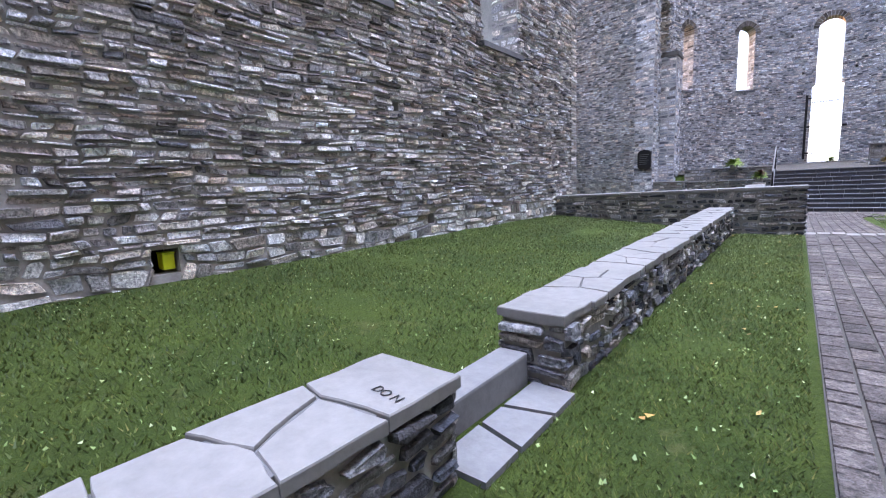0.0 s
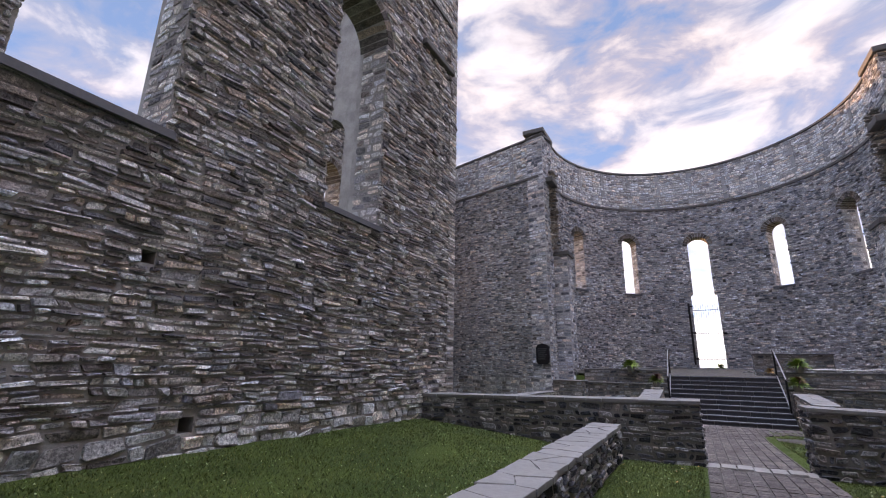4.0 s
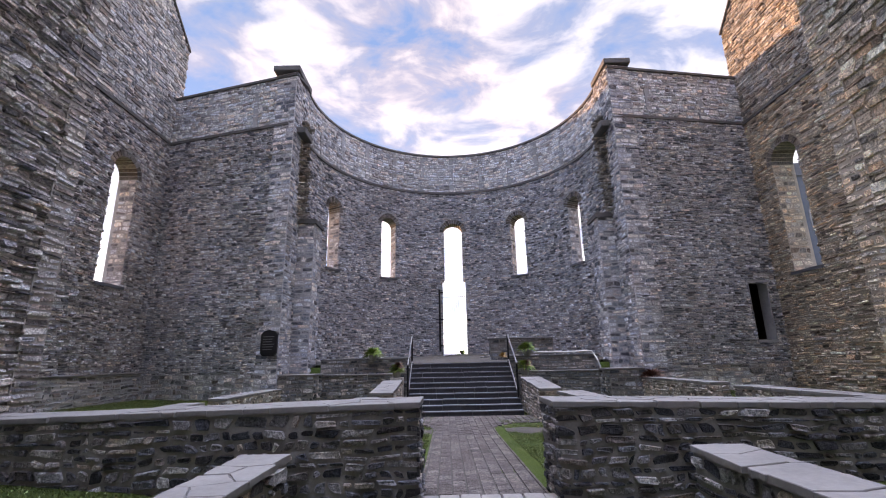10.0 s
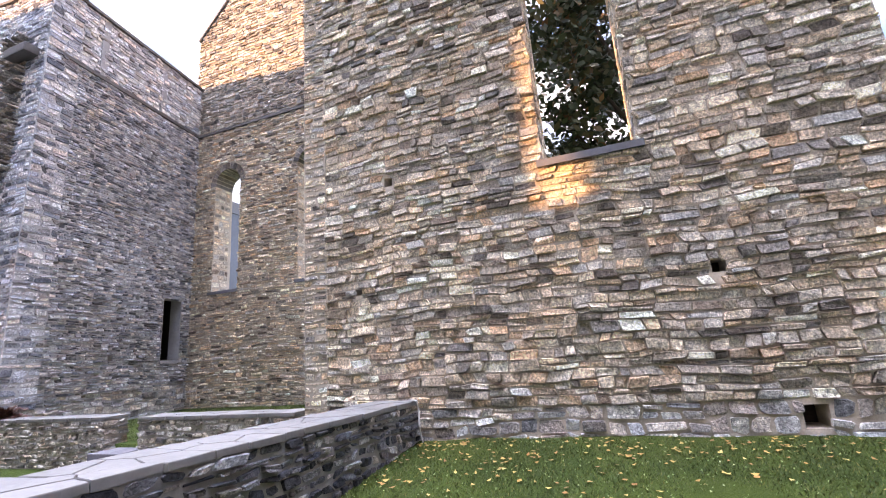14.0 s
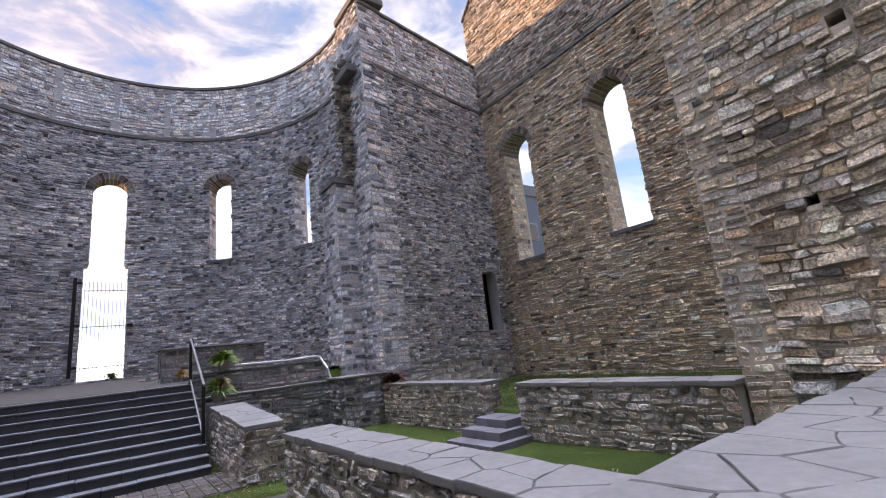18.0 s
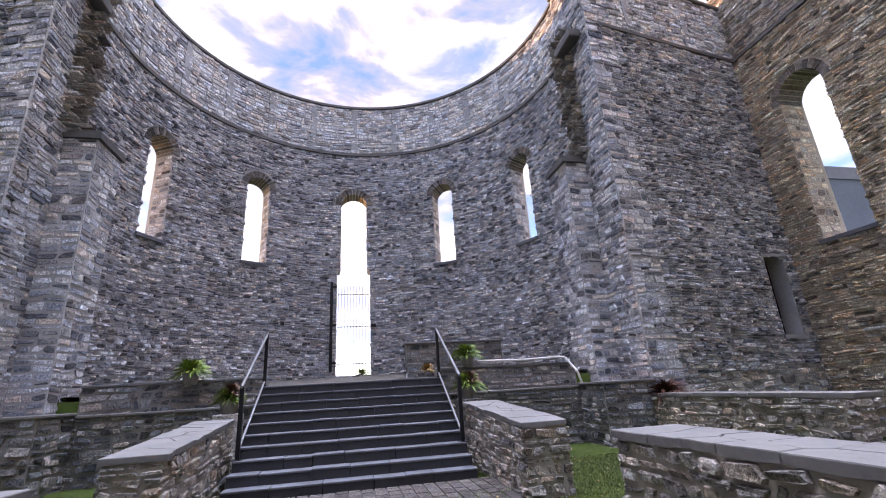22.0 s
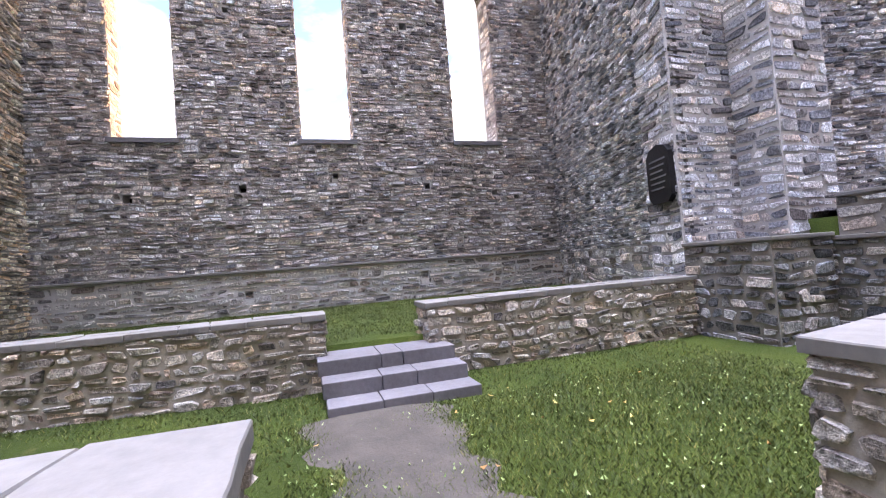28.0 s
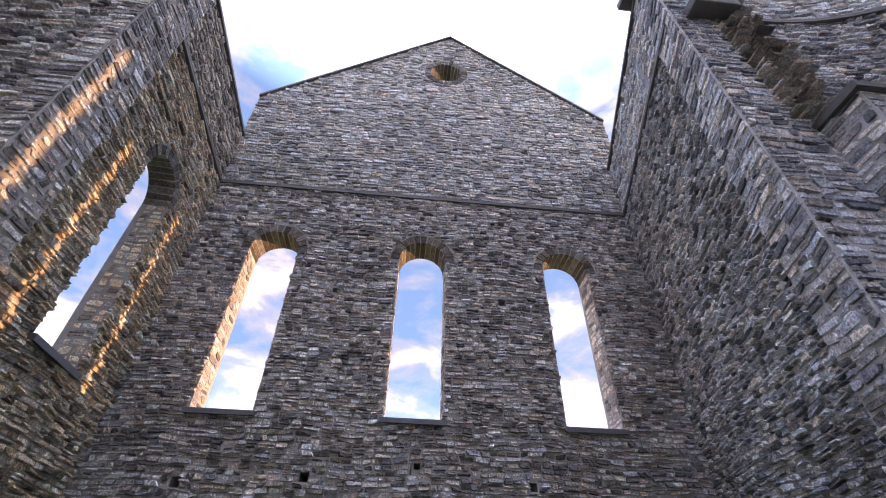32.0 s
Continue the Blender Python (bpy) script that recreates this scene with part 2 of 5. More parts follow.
# near-black colour that stands for shade in wall holes and the doorway
M_RECESS = plain_mat("recess_shade", (0.045, 0.036, 0.028), 0.95, 0, 30, 0.5, 0.8)
M_GRAVEL = plain_mat("worn_gravel", (0.062, 0.054, 0.044), 0.95, 0, 45, 0.55, 0.9)


def grass_ground():
    m, n, l, p = nodes_of("lawn")
    pos = n.new("ShaderNodeNewGeometry").outputs["Position"]
    a = noise_tex(n, l, pos, 45, 6, 0.75)
    c = ramp_from(n, l, a, [(0.25, (0.022, 0.034, 0.007)), (0.55, (0.051, 0.079, 0.012)), (0.8, (0.092, 0.120, 0.022))])
    b = noise_tex(n, l, pos, 0.8, 4, 0.6)
    c = mixc(n, l, 0.5, c, ramp_from(n, l, b, [(0.38, (0.55, 0.62, 0.5)), (0.62, (1.45, 1.3, 1.1))]), "MULTIPLY")
    d = noise_tex(n, l, pos, 2.3, 5, 0.7)
    c = mixc(n, l, ramp_from(n, l, d, [(0.60, (0, 0, 0)), (0.72, (0.5, 0.5, 0.5))]), c, (0.14, 0.135, 0.05))
    l.new(c, p.inputs["Base Color"])
    p.inputs["Roughness"].default_value = 0.9
    p.inputs["Specular IOR Level"].default_value = 0.2
    bump(n, l, p, a, 1.0, 0.04)
    return m


M_GRASS = grass_ground()


def blade_mat(name, stops, rough=0.6):
    m, n, l, p = nodes_of(name)
    geo, obj = n.new("ShaderNodeNewGeometry"), n.new("ShaderNodeObjectInfo")
    rnd = math_node(n, l, "FRACT", math_node(n, l, "ADD", geo.outputs["Random Per Island"], math_node(n, l, "MULTIPLY", obj.outputs["Random"], 5.7)))
    c = ramp_from(n, l, rnd, stops)
    c = mixc(n, l, 0.5, c, ramp_from(n, l, noise_tex(n, l, geo.outputs["Position"], 1.1, 4), [(0.35, (0.6, 0.65, 0.6)), (0.65, (1.4, 1.3, 1.1))]), "MULTIPLY")
    l.new(c, p.inputs["Base Color"])
    p.inputs["Roughness"].default_value = rough
    return m


M_BLADE = blade_mat("grass_blade", [(0.0, (0.030, 0.048, 0.007)), (0.5, (0.060, 0.090, 0.011)), (0.9, (0.098, 0.126, 0.020)), (1.0, (0.18, 0.17, 0.05))])
M_FERN = blade_mat("fern_frond", [(0.0, (0.06, 0.12, 0.015)), (0.6, (0.16, 0.26, 0.03)), (1.0, (0.30, 0.36, 0.06))])
M_LEAF = blade_mat("tree_leaf", [(0.0, (0.020, 0.034, 0.014)), (0.6, (0.040, 0.058, 0.022)), (0.9, (0.09, 0.075, 0.03)), (1.0, (0.16, 0.07, 0.02))])
M_REDLEAF = blade_mat("red_brown_leaf", [(0.0, (0.05, 0.018, 0.014)), (0.6, (0.11, 0.04, 0.025)), (1.0, (0.17, 0.08, 0.04))])
M_FALLEN = blade_mat("fallen_leaf", [(0.0, (0.22, 0.10, 0.03)), (0.5, (0.34, 0.20, 0.05)), (1.0, (0.42, 0.32, 0.10))])
M_CLOVER = blade_mat("clover_leaf", [(0.0, (0.11, 0.18, 0.05)), (0.7, (0.19, 0.26, 0.09)), (1.0, (0.32, 0.36, 0.20))])
M_BLOCK = plain_mat("pale_block_wall", (0.13, 0.145, 0.175), 0.9, 0, 4, 0.25, 0.2)
M_GLASS = plain_mat("dark_window_glass", (0.03, 0.035, 0.04), 0.08, 0, 3, 0.1, 0.0)
M_YELLOW = plain_mat("yellow_plastic", (0.62, 0.68, 0.02), 0.45, 0, 8, 0.1, 0.02)
M_BARK = plain_mat("bark", (0.07, 0.055, 0.042), 0.95, 0, 15, 0.5, 0.9)
M_PAVER = stone_mat("concrete_paver", [(0.0, (0.07, 0.06, 0.055)), (0.5, (0.098, 0.085, 0.078)), (1.0, (0.135, 0.118, 0.108))], 0.3, 0.8, 0.15)
M_JOINT = plain_mat("sand_joint", (0.055, 0.05, 0.042), 0.95, 0, 50, 0.4, 0.4)

M_SLATEP = plain_mat("purple_grey_slate", (0.125, 0.12, 0.13), 0.75, 0, 16, 0.5, 0.5)
M_POT = plain_mat("stone_pot", (0.22, 0.21, 0.19), 0.85, 0, 20, 0.4, 0.4)
M_CONC = plain_mat("smooth_cement", (0.33, 0.335, 0.34), 0.85, 0, 12, 0.35, 0.2)
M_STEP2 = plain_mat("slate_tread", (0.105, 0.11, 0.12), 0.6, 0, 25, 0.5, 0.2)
M_MORTAR_D = plain_mat("dark_wet_mortar", (0.22, 0.21, 0.195), 0.95, 0, 30, 0.45, 0.6)
M_MORTAR_F = plain_mat("tan_wall_mortar", (0.36, 0.33, 0.285), 0.95, 0, 30, 0.45, 0.6)
M_FIELD = stone_mat("tan_fieldstone", [(0.0, (0.15, 0.135, 0.125)), (0.3, (0.31, 0.28, 0.245)), (0.6, (0.43, 0.39, 0.335)), (1.0, (0.58, 0.53, 0.47))])
M_BASE2 = stone_mat("limed_plinth", [(0.0, (0.14, 0.135, 0.135)), (0.3, (0.30, 0.285, 0.28)), (0.7, (0.46, 0.44, 0.42)), (1.0, (0.62, 0.60, 0.56))])
M_UPPER = stone_mat("weathered_gable_stone", [(0.0, (0.22, 0.218, 0.222)), (0.3, (0.42, 0.413, 0.408)), (0.65, (0.60, 0.59, 0.58)), (1.0, (0.76, 0.745, 0.73))])
M_DARK2 = stone_mat("mossy_terrace_stone", [(0.0, (0.06, 0.064, 0.07)), (0.35, (0.155, 0.16, 0.168)), (0.7, (0.28, 0.282, 0.288)), (1.0, (0.50, 0.49, 0.475))])
M_CAP2 = plain_mat("grey_slab", (0.135, 0.133, 0.13), 0.8, 0, 14, 0.45, 0.35)

# brownish voussoir stone, darkened further to carry the shade of the arch soffits
M_VOUSS = stone_mat("shaded_voussoir", [(0.0, (0.07, 0.062, 0.056)), (0.4, (0.14, 0.122, 0.108)), (1.0, (0.26, 0.235, 0.21))])

# ---- building helpers ----
rng = np.random.default_rng(7)


def mesh_ob(name, verts, faces, mat, parent=None, mats=None, face_mats=None):
    me = bpy.data.meshes.new(name)
    me.from_pydata([tuple(v) for v in verts], [], [tuple(f) for f in faces])
    for m in (mats or [mat]):
        me.materials.append(m)
    if face_mats is not None:
        me.polygons.foreach_set("material_index", face_mats)
    me.update()
    ob = new(name, me)
    if parent:
        ob.parent = parent
    return ob


def part(name, bm, material, parent, label=""):
    me = bpy.data.meshes.new(name)
    bm.to_mesh(me)
    bm.free()
    me.materials.append(material)
    ob = new(name, me)
    ob.parent = parent
    if label:
        tagged(ob, label)
    return ob


def thing(name, label, category, group="", kind="", at=(0, 0, 0)):
    ob = new(name)
    ob.location = at
    ob.empty_display_size = 0.2
    return tagged(ob, label, category, group, kind)


def bm_box(bm, x0, x1, y0, y1, z0, z1, bevel=0.0, m=None):
    vs = [bm.verts.new((x, y, z)) for z in (z0, z1) for x, y in ((x0, y0), (x1, y0), (x1, y1), (x0, y1))]
    fs = [bm.faces.new([vs[k] for k in f]) for f in ((3, 2, 1, 0), (4, 5, 6, 7), (0, 1, 5, 4), (1, 2, 6, 5), (2, 3, 7, 6), (3, 0, 4, 7))]
    if m is not None:
        bmesh.ops.transform(bm, matrix=m, verts=vs)
    if bevel:
        bmesh.ops.bevel(bm, geom=list({e for f in fs for e in f.edges}), offset=bevel, segments=2, affect="EDGES", profile=0.6)
    return vs


def box_bm(*a, bevel=0.0, m=None):
    bm = bmesh.new()
    bm_box(bm, *a, bevel=bevel, m=m)
    return bm


def tube_bm(points, r, seg=8, bm=None):
    bm = bm or bmesh.new()
    pts = [Vector(p) for p in points]
    rings = []
    for i, p in enumerate(pts):
        d = (pts[min(i + 1, len(pts) - 1)] - pts[max(i - 1, 0)]).normalized()
        a = d.cross(Vector((0, 0, 1)) if abs(d.z) < 0.9 else Vector((1, 0, 0))).normalized()
        b = d.cross(a)
        rr = r[i] if isinstance(r, (list, tuple)) else r
        rings.append([bm.verts.new(p + rr * (math.cos(k * math.tau / seg) * a + math.sin(k * math.tau / seg) * b)) for k in range(seg)])
    for ra, rb in zip(rings, rings[1:]):
        for k in range(seg):
            bm.faces.new((ra[k], ra[(k + 1) % seg], rb[(k + 1) % seg], rb[k]))
    bm.faces.new(rings[0][::-1])
    bm.faces.new(rings[-1])
    return bm


def plane_map(ox, oy, ux, uy, nx, ny):
    """u along the wall, v up, d out of the wall."""
    def f(u, v, d):
        u, v, d = np.broadcast_arrays(np.asarray(u, float), v, d)
        return np.stack([ox + u * ux + d * nx, oy + u * uy + d * ny, v], -1)
    return f


def round_map(cx, cy, radius):
    """u is the arc length from the east point of the circle, positive towards +x; d towards the centre."""
    def f(u, v, d):
        u, v, d = np.broadcast_arrays(np.asarray(u, float), v, d)
        a = u / radius
        return np.stack([cx + (radius - d) * np.sin(a), cy + (radius - d) * np.cos(a), v], -1)
    return f


def half_width(o, v, ring=0.0):
    """Half the opening's width at height v, or 0 outside of it."""
    if v < o["sill"] - 0.02 - (ring if o.get("round") else 0):
        return 0.0
    w = o["w"] if v > o.get("shoulder", -9) else o.get("low", o["w"])
    if v <= o["spring"] and not o.get("round"):
        return w
    r = o["w"] + ring
    k = r * r - (v - o["spring"]) ** 2
    return math.sqrt(k) if k > 0 and o.get("arch", True) else 0.0


def lay_stones(fmap, u0, u1, v0, v1, openings, hs, ls, gap, proud, wave=0.03, top=None, seed=1, skew=0.02, worn=0.09):
    """Rubble courses between v0 and v1. Gives vertices, faces and the (u, v) of every stone's middle."""
    g = np.random.default_rng(seed)
    gr_ = random.Random(seed)
    quads = []

    def split(a, b, c, d):
        w, h = b - a, d - c
        if h > hs[1] or (h > 2.1 * hs[0] and gr_.random() < 0.72):
            k = c + h * gr_.uniform(0.32, 0.68)
            split(a, b, c, k)
            split(a, b, k, d)
        elif w > ls[1] or (w > 2.1 * ls[0] and w > 1.5 * h and gr_.random() < 0.55):
            k = a + w * gr_.uniform(0.3, 0.7)
            split(a, k, c, d)
            split(k, b, c, d)
        else:
            quads.append((a, b, c, d))
    v = v0
    while v < v1 - 0.03:
        H = min(gr_.uniform(1.2, 2.6) * hs[1], v1 - v)
        if v1 - v - H < hs[1]:
            H = v1 - v
        u = u0
        while u < u1 - 0.01:
            L = gr_.uniform(1.2, 3.2) * ls[1]
            if u1 - u - L < ls[0]:
                L = u1 - u
            split(u, u + L, v, v + H)
            u += L
        v += H
    cutters = [(o, o["sill"] - 0.35, o["spring"] + (o["w"] + 0.35 if o.get("arch", True) else 0.02), max(o["w"], o.get("low", 0)) + 0.35) for o in openings]
    kept = []
    for a, b, c, d in quads:
        pieces = [(a, b)]
        for o, lo, hi, reach in cutters:
            if d < lo or c > hi or b < o["u"] - reach or a > o["u"] + reach:
                continue
            w = max(half_width(o, v, 0.30) for v in ((c + d) / 2, c + 0.02, d - 0.02))
            if w > 0:
                pieces = [k for p, q in pieces for k in ((p, min(q, o["u"] - w)), (max(p, o["u"] + w), q)) if k[1] - k[0] > 0.04]
        if top is not None:
            lim = top((c + d) / 2)
            pieces = [(max(p, lim[0]), min(q, lim[1])) for p, q in pieces if min(q, lim[1]) - max(p, lim[0]) > 0.05]
        kept += [(p, q, c, d) for p, q in pieces]
    quads = kept
    if not quads:
        return np.zeros((0, 16, 3)), np.zeros((0, 2))
    q = np.array(quads)
    N = len(q)
    du, dv = q[:, 1] - q[:, 0], q[:, 3] - q[:, 2]
    gp = np.minimum(gap * g.uniform(0.5, 1.4, N), 0.3 * np.minimum(du, dv))
    jit = lambda s: g.normal(0, s, N)
    sk = np.minimum(skew, 0.12 * np.minimum(du, dv))
    us = np.stack([q[:, 0] + gp, q[:, 1] - gp, q[:, 1] - gp, q[:, 0] + gp], 1) + np.abs(g.normal(0, 1, (N, 4))) * sk[:, None] * np.array([1, -1, -1, 1])
    vs = np.stack([q[:, 2] + gp, q[:, 2] + gp, q[:, 3] - gp, q[:, 3] - gp], 1) + np.abs(g.normal(0, 1, (N, 4))) * sk[:, None] * np.array([1, 1, -1, -1])
    # every corner broken off by a cut of its own
    cut = np.minimum(0.5, np.abs(g.normal(worn, 0.08, (N, 4, 2))) + 0.015)
    cu, cv = [], []
    for k in range(4):
        p, nx_ = (k - 1) % 4, (k + 1) % 4
        small = np.minimum(du, dv)
        for t, e in ((p, 0), (nx_, 1)):
            au, av = us[:, t] - us[:, k], vs[:, t] - vs[:, k]
            ln = np.sqrt(au * au + av * av) + 1e-6
            d = np.minimum(cut[:, k, e] * small * 1.1, 0.45 * ln) / ln
            cu.append(us[:, k] + au * d)
            cv.append(vs[:, k] + av * d)
    us, vs = np.stack(cu, 1), np.stack(cv, 1)
    mu, mv = us.mean(1, keepdims=True), vs.mean(1, keepdims=True)
    tw = g.normal(0, 0.035, N)[:, None]
    us, vs = us - tw * 0.5 * (vs - mv), vs + tw * (us - mu)
    us, vs = us + g.normal(0, 0.004, us.shape), vs + g.normal(0, 0.004, vs.shape)
    ins = np.minimum(0.008, 0.12 * np.minimum(du, dv))[:, None] * g.uniform(0.5, 1.6, (N, 8))
    fu = us - np.sign(us - mu) * np.minimum(ins, np.abs(us - mu) * 0.5)
    fv = vs - np.sign(vs - mv) * np.minimum(ins, np.abs(vs - mv) * 0.5)
    held = lambda vv: np.clip((vv - v0) / 0.3, 0, 1) * np.clip((v1 - vv) / 0.3, 0, 1)
    wv = lambda u, vv: held(vv) * (wave * (np.sin(0.83 * u + seed) + 0.6 * np.sin(2.1 * u + 1.7 * seed + 0.4 * vv)) + 0.15 * hs[0] * (np.sin(5.3 * u + 2.1 * vv + seed) * np.sin(1.3 * u - 3.7 * vv) + 0.6 * np.sin(11.7 * u - 4.1 * vv + 2 * seed)))
    wu = lambda u, vv: np.clip((u - u0) / 0.3, 0, 1) * np.clip((u1 - u) / 0.3, 0, 1) * 0.025 * (np.sin(9.1 * vv + 1.9 * u + seed) + np.sin(17.3 * vv - 2.3 * u))
    dep = g.uniform(*proud, N)[:, None] + g.normal(0, 0.11, (N, 8)) * (proud[1] - proud[0])
    dep = dep + (g.normal(0, 0.04, N)[:, None] * (fu - mu) + g.normal(0.0, 0.10, N)[:, None] * (fv - mv)) * min(1.0, proud[1] / 0.05)
    dep = np.maximum(dep, 0.006)
    ring0 = fmap(us + wu(us, vs), vs + wv(us, vs), -0.02)
    ring1 = fmap(fu + wu(fu, fv), fv + wv(fu, fv), dep)
    return np.concatenate([ring0, ring1], 1), np.stack([(q[:, 0] + q[:, 1]) / 2, (q[:, 2] + q[:, 3]) / 2], 1)


def stone_faces(n):
    return [tuple(range(n, 2 * n))] + [(k, (k + 1) % n, n + (k + 1) % n, n + k) for k in range(n)]


STONE_FACES = stone_faces(4)


def flip_needed(vs):
    n = len(vs) // 2
    nrm = np.cross(vs[n + n // 3] - vs[n], vs[n + 2 * n // 3] - vs[n])
    return np.dot(nrm, vs[n:].mean(0) - vs[:n].mean(0)) < 0


def add_stones(parent, vs, mid, mat, near=None, limit=280, name="stone", rest="stonework"):
    """The stones nearest to the place called near as parts of their own, the others joined."""
    if len(vs) == 0:
        return
    nv = vs.shape[1]
    faces = stone_faces(nv // 2)
    if flip_needed(vs[0]):
        faces = [f[::-1] for f in faces]
    order = np.arange(len(vs))
    pick = []
    if near is not None and limit:
        order = np.argsort(np.linalg.norm(vs.mean(1) - np.array(near), axis=1))
        pick, order = order[:limit], order[limit:]
    for i in pick:
        c = vs[i].mean(0)
        ob = mesh_ob(name, vs[i] - c, faces, mat, parent)
        ob.location = c
    if len(order):
        allv = vs[order].reshape(-1, 3)
        allf = [tuple(i * nv + k for k in f) for i in range(len(order)) for f in faces]
        ob = mesh_ob(rest, allv, allf, mat, parent)
        ob["kind"] = "stuff"


def wall_body(name, fmap, u0, u1, vb, top, thick, openings, mat, parent=None, step=None):
    """A solid wall with arched openings through it. top: list of (u, z)."""
    ztop = lambda u: float(np.interp(u, [p[0] for p in top], [p[1] for p in top]))
    cuts = {u0, u1, *(p[0] for p in top)}
    for o in openings:
        cuts |= {o["u"] - o.get("low", o["w"]), o["u"] + o.get("low", o["w"])}
        cuts |= {o["u"] + o["w"] * math.sin(math.pi / 2 * k / 6) for k in range(-6, 7)}
    if step:
        cuts |= set(np.arange(u0, u1, step))
    cuts = sorted(c for c in cuts if u0 <= c <= u1)
    verts, faces = [], []

    def prism(a, b, za, zb, ta, tb):
        i = len(verts)
        for d in (0.0, -thick):
            verts.extend(fmap([a, b, b, a], [za, zb, tb, ta], d))
        faces.extend([(i, i + 1, i + 2, i + 3), (i + 7, i + 6, i + 5, i + 4), (i, i + 4, i + 5, i + 1), (i + 3, i + 2, i + 6, i + 7), (i + 1, i + 5, i + 6, i + 2), (i, i + 3, i + 7, i + 4)])
    for a, b in zip(cuts, cuts[1:]):
        if b - a < 1e-4:
            continue
        m = (a + b) / 2
        ins = [o for o in openings if abs(m - o["u"]) < o.get("low", o["w"])]
        if not ins:
            prism(a, b, vb, vb, ztop(a), ztop(b))
            continue
        la = lb = vb
        for o in sorted(ins, key=lambda k: k["sill"]):
            arc = [math.sqrt(max(0, o["w"] ** 2 - (u - o["u"]) ** 2)) for u in (a, b)]
            if o.get("round"):
                prism(a, b, la, lb, o["spring"] - arc[0], o["spring"] - arc[1])
            elif o["sill"] > vb:
                prism(a, b, la, lb, o["sill"], o["sill"])
            if abs(m - o["u"]) > o["w"]:
                la = lb = o["shoulder"]
            elif o.get("arch", True):
                la, lb = o["spring"] + arc[0], o["spring"] + arc[1]
            else:
                la = lb = o["spring"]
        prism(a, b, la, lb, ztop(a), ztop(b))
    ob = mesh_ob(name, verts, faces, mat, parent)
    return ob


def arch_ring(parent, fmap, o, mat, n=13, ring=0.30, start=0.0, deep=0.02):
    """Voussoirs round an opening's head."""
    out = []
    for k in range(n):
        a0, a1 = start + math.pi * k / n + 0.012, start + math.pi * (k + 1) / n - 0.012
        r0, r1 = o["w"] - 0.012, o["w"] + ring * rng.uniform(0.85, 1.0)
        u = o["u"] - np.array([r0 * math.cos(a0), r1 * math.cos(a0), r1 * math.cos(a1), r0 * math.cos(a1)])
        v = o["spring"] + np.array([r0 * math.sin(a0), r1 * math.sin(a0), r1 * math.sin(a1), r0 * math.sin(a1)])
        c = np.array([u.mean(), v.mean()])
        fu, fv = c[0] + (u - c[0]) * 0.93, c[1] + (v - c[1]) * 0.93
        out.append(np.concatenate([fmap(u, v, -deep), fmap(fu, fv, rng.uniform(0.015, 0.045))]))
    vs = np.array(out)
    for i in range(len(vs)):
        faces = [f[::-1] for f in STONE_FACES] if flip_needed(vs[i]) else STONE_FACES
        c = vs[i].mean(0)
        ob = mesh_ob("voussoir", vs[i] - c, faces, mat, parent)
        ob.location = c


def jamb_stones(parent, fmap, o, depth, mat, seed):
    """Stones on the two reveals of an opening, joined."""
    for s, w in ((-1, o["w"]), (1, o["w"])):
        lo = o.get("shoulder", o["sill"])
        spans = [(lo, o["spring"], w)] + ([(o["sill"], lo, o["low"])] if "low" in o else [])
        for a, b, ww in spans:
            def rmap(u, v, d, s=s, ww=ww):
                u, v, d = np.broadcast_arrays(np.asarray(u, float), v, d)
                return fmap(o["u"] + s * (ww - d), v, -u)
            vs, mid = lay_stones(rmap, 0.0, depth - 0.12, a, b, [], (0.12, 0.26), (0.22, 0.45), 0.007, (0.004, 0.02), 0.0, seed=seed + s)
            add_stones(parent, vs, mid, mat, rest="reveal_stonework")


def sill_board(parent, fmap, o, depth):
    w = o["w"] + 0.09
    verts = []
    for d0, v0, v1 in ((0.13, -0.15, -0.03), (-depth + 0.05, -0.02, 0.07)):
        verts.extend(fmap([o["u"] - w, o["u"] + w, o["u"] + w, o["u"] - w], o["sill"] + np.array([v0, v0, v1, v1]), d0))
    verts = np.array(verts)
    # narrower inside the reveal
    verts[4:] = fmap([o["u"] - o["w"] + 0.01, o["u"] + o["w"] - 0.01, o["u"] + o["w"] - 0.01, o["u"] - o["w"] + 0.01], o["sill"] + np.array([-0.01, -0.01, 0.06, 0.06]), -depth + 0.06)
    ob = mesh_ob("window_sill", verts, [(0, 1, 2, 3), (7, 6, 5, 4), (0, 4, 5, 1), (3, 2, 6, 7), (1, 5, 6, 2), (0, 3, 7, 4)], M_SLATE, parent)
    ob["label"] = "dark sloped slate sill"


def band(name, fmap, us, z0, z1, out, back, mat, parent, zs=None):
    """A string course or coping that follows u; zs: heights of its underside at each u."""
    verts, faces = [], []
    zs = zs if zs is not None else [z0] * len(us)
    for u, z in zip(us, zs):
        verts.extend([fmap(u, z, -back), fmap(u, z, out), fmap(u, z + (z1 - z0) * 0.8, out), fmap(u, z + (z1 - z0), out * 0.6), fmap(u, z + (z1 - z0), -back)])
    n = 5
    for i in range(len(us) - 1):
        for k in range(n):
            faces.append((i * n + k, i * n + (k + 1) % n, (i + 1) * n + (k + 1) % n, (i + 1) * n + k))
    faces.append(tuple(range(n)))
    faces.append(tuple(len(verts) - n + k for k in reversed(range(n))))
    return mesh_ob(name, verts, faces, mat, parent)


def hole_openings(spots):
    """Square holes left by the scaffolding."""
    return [dict(u=u, w=k, sill=v - k, spring=v + k, arch=False, board=False, hole=True) for u, v, k in spots]


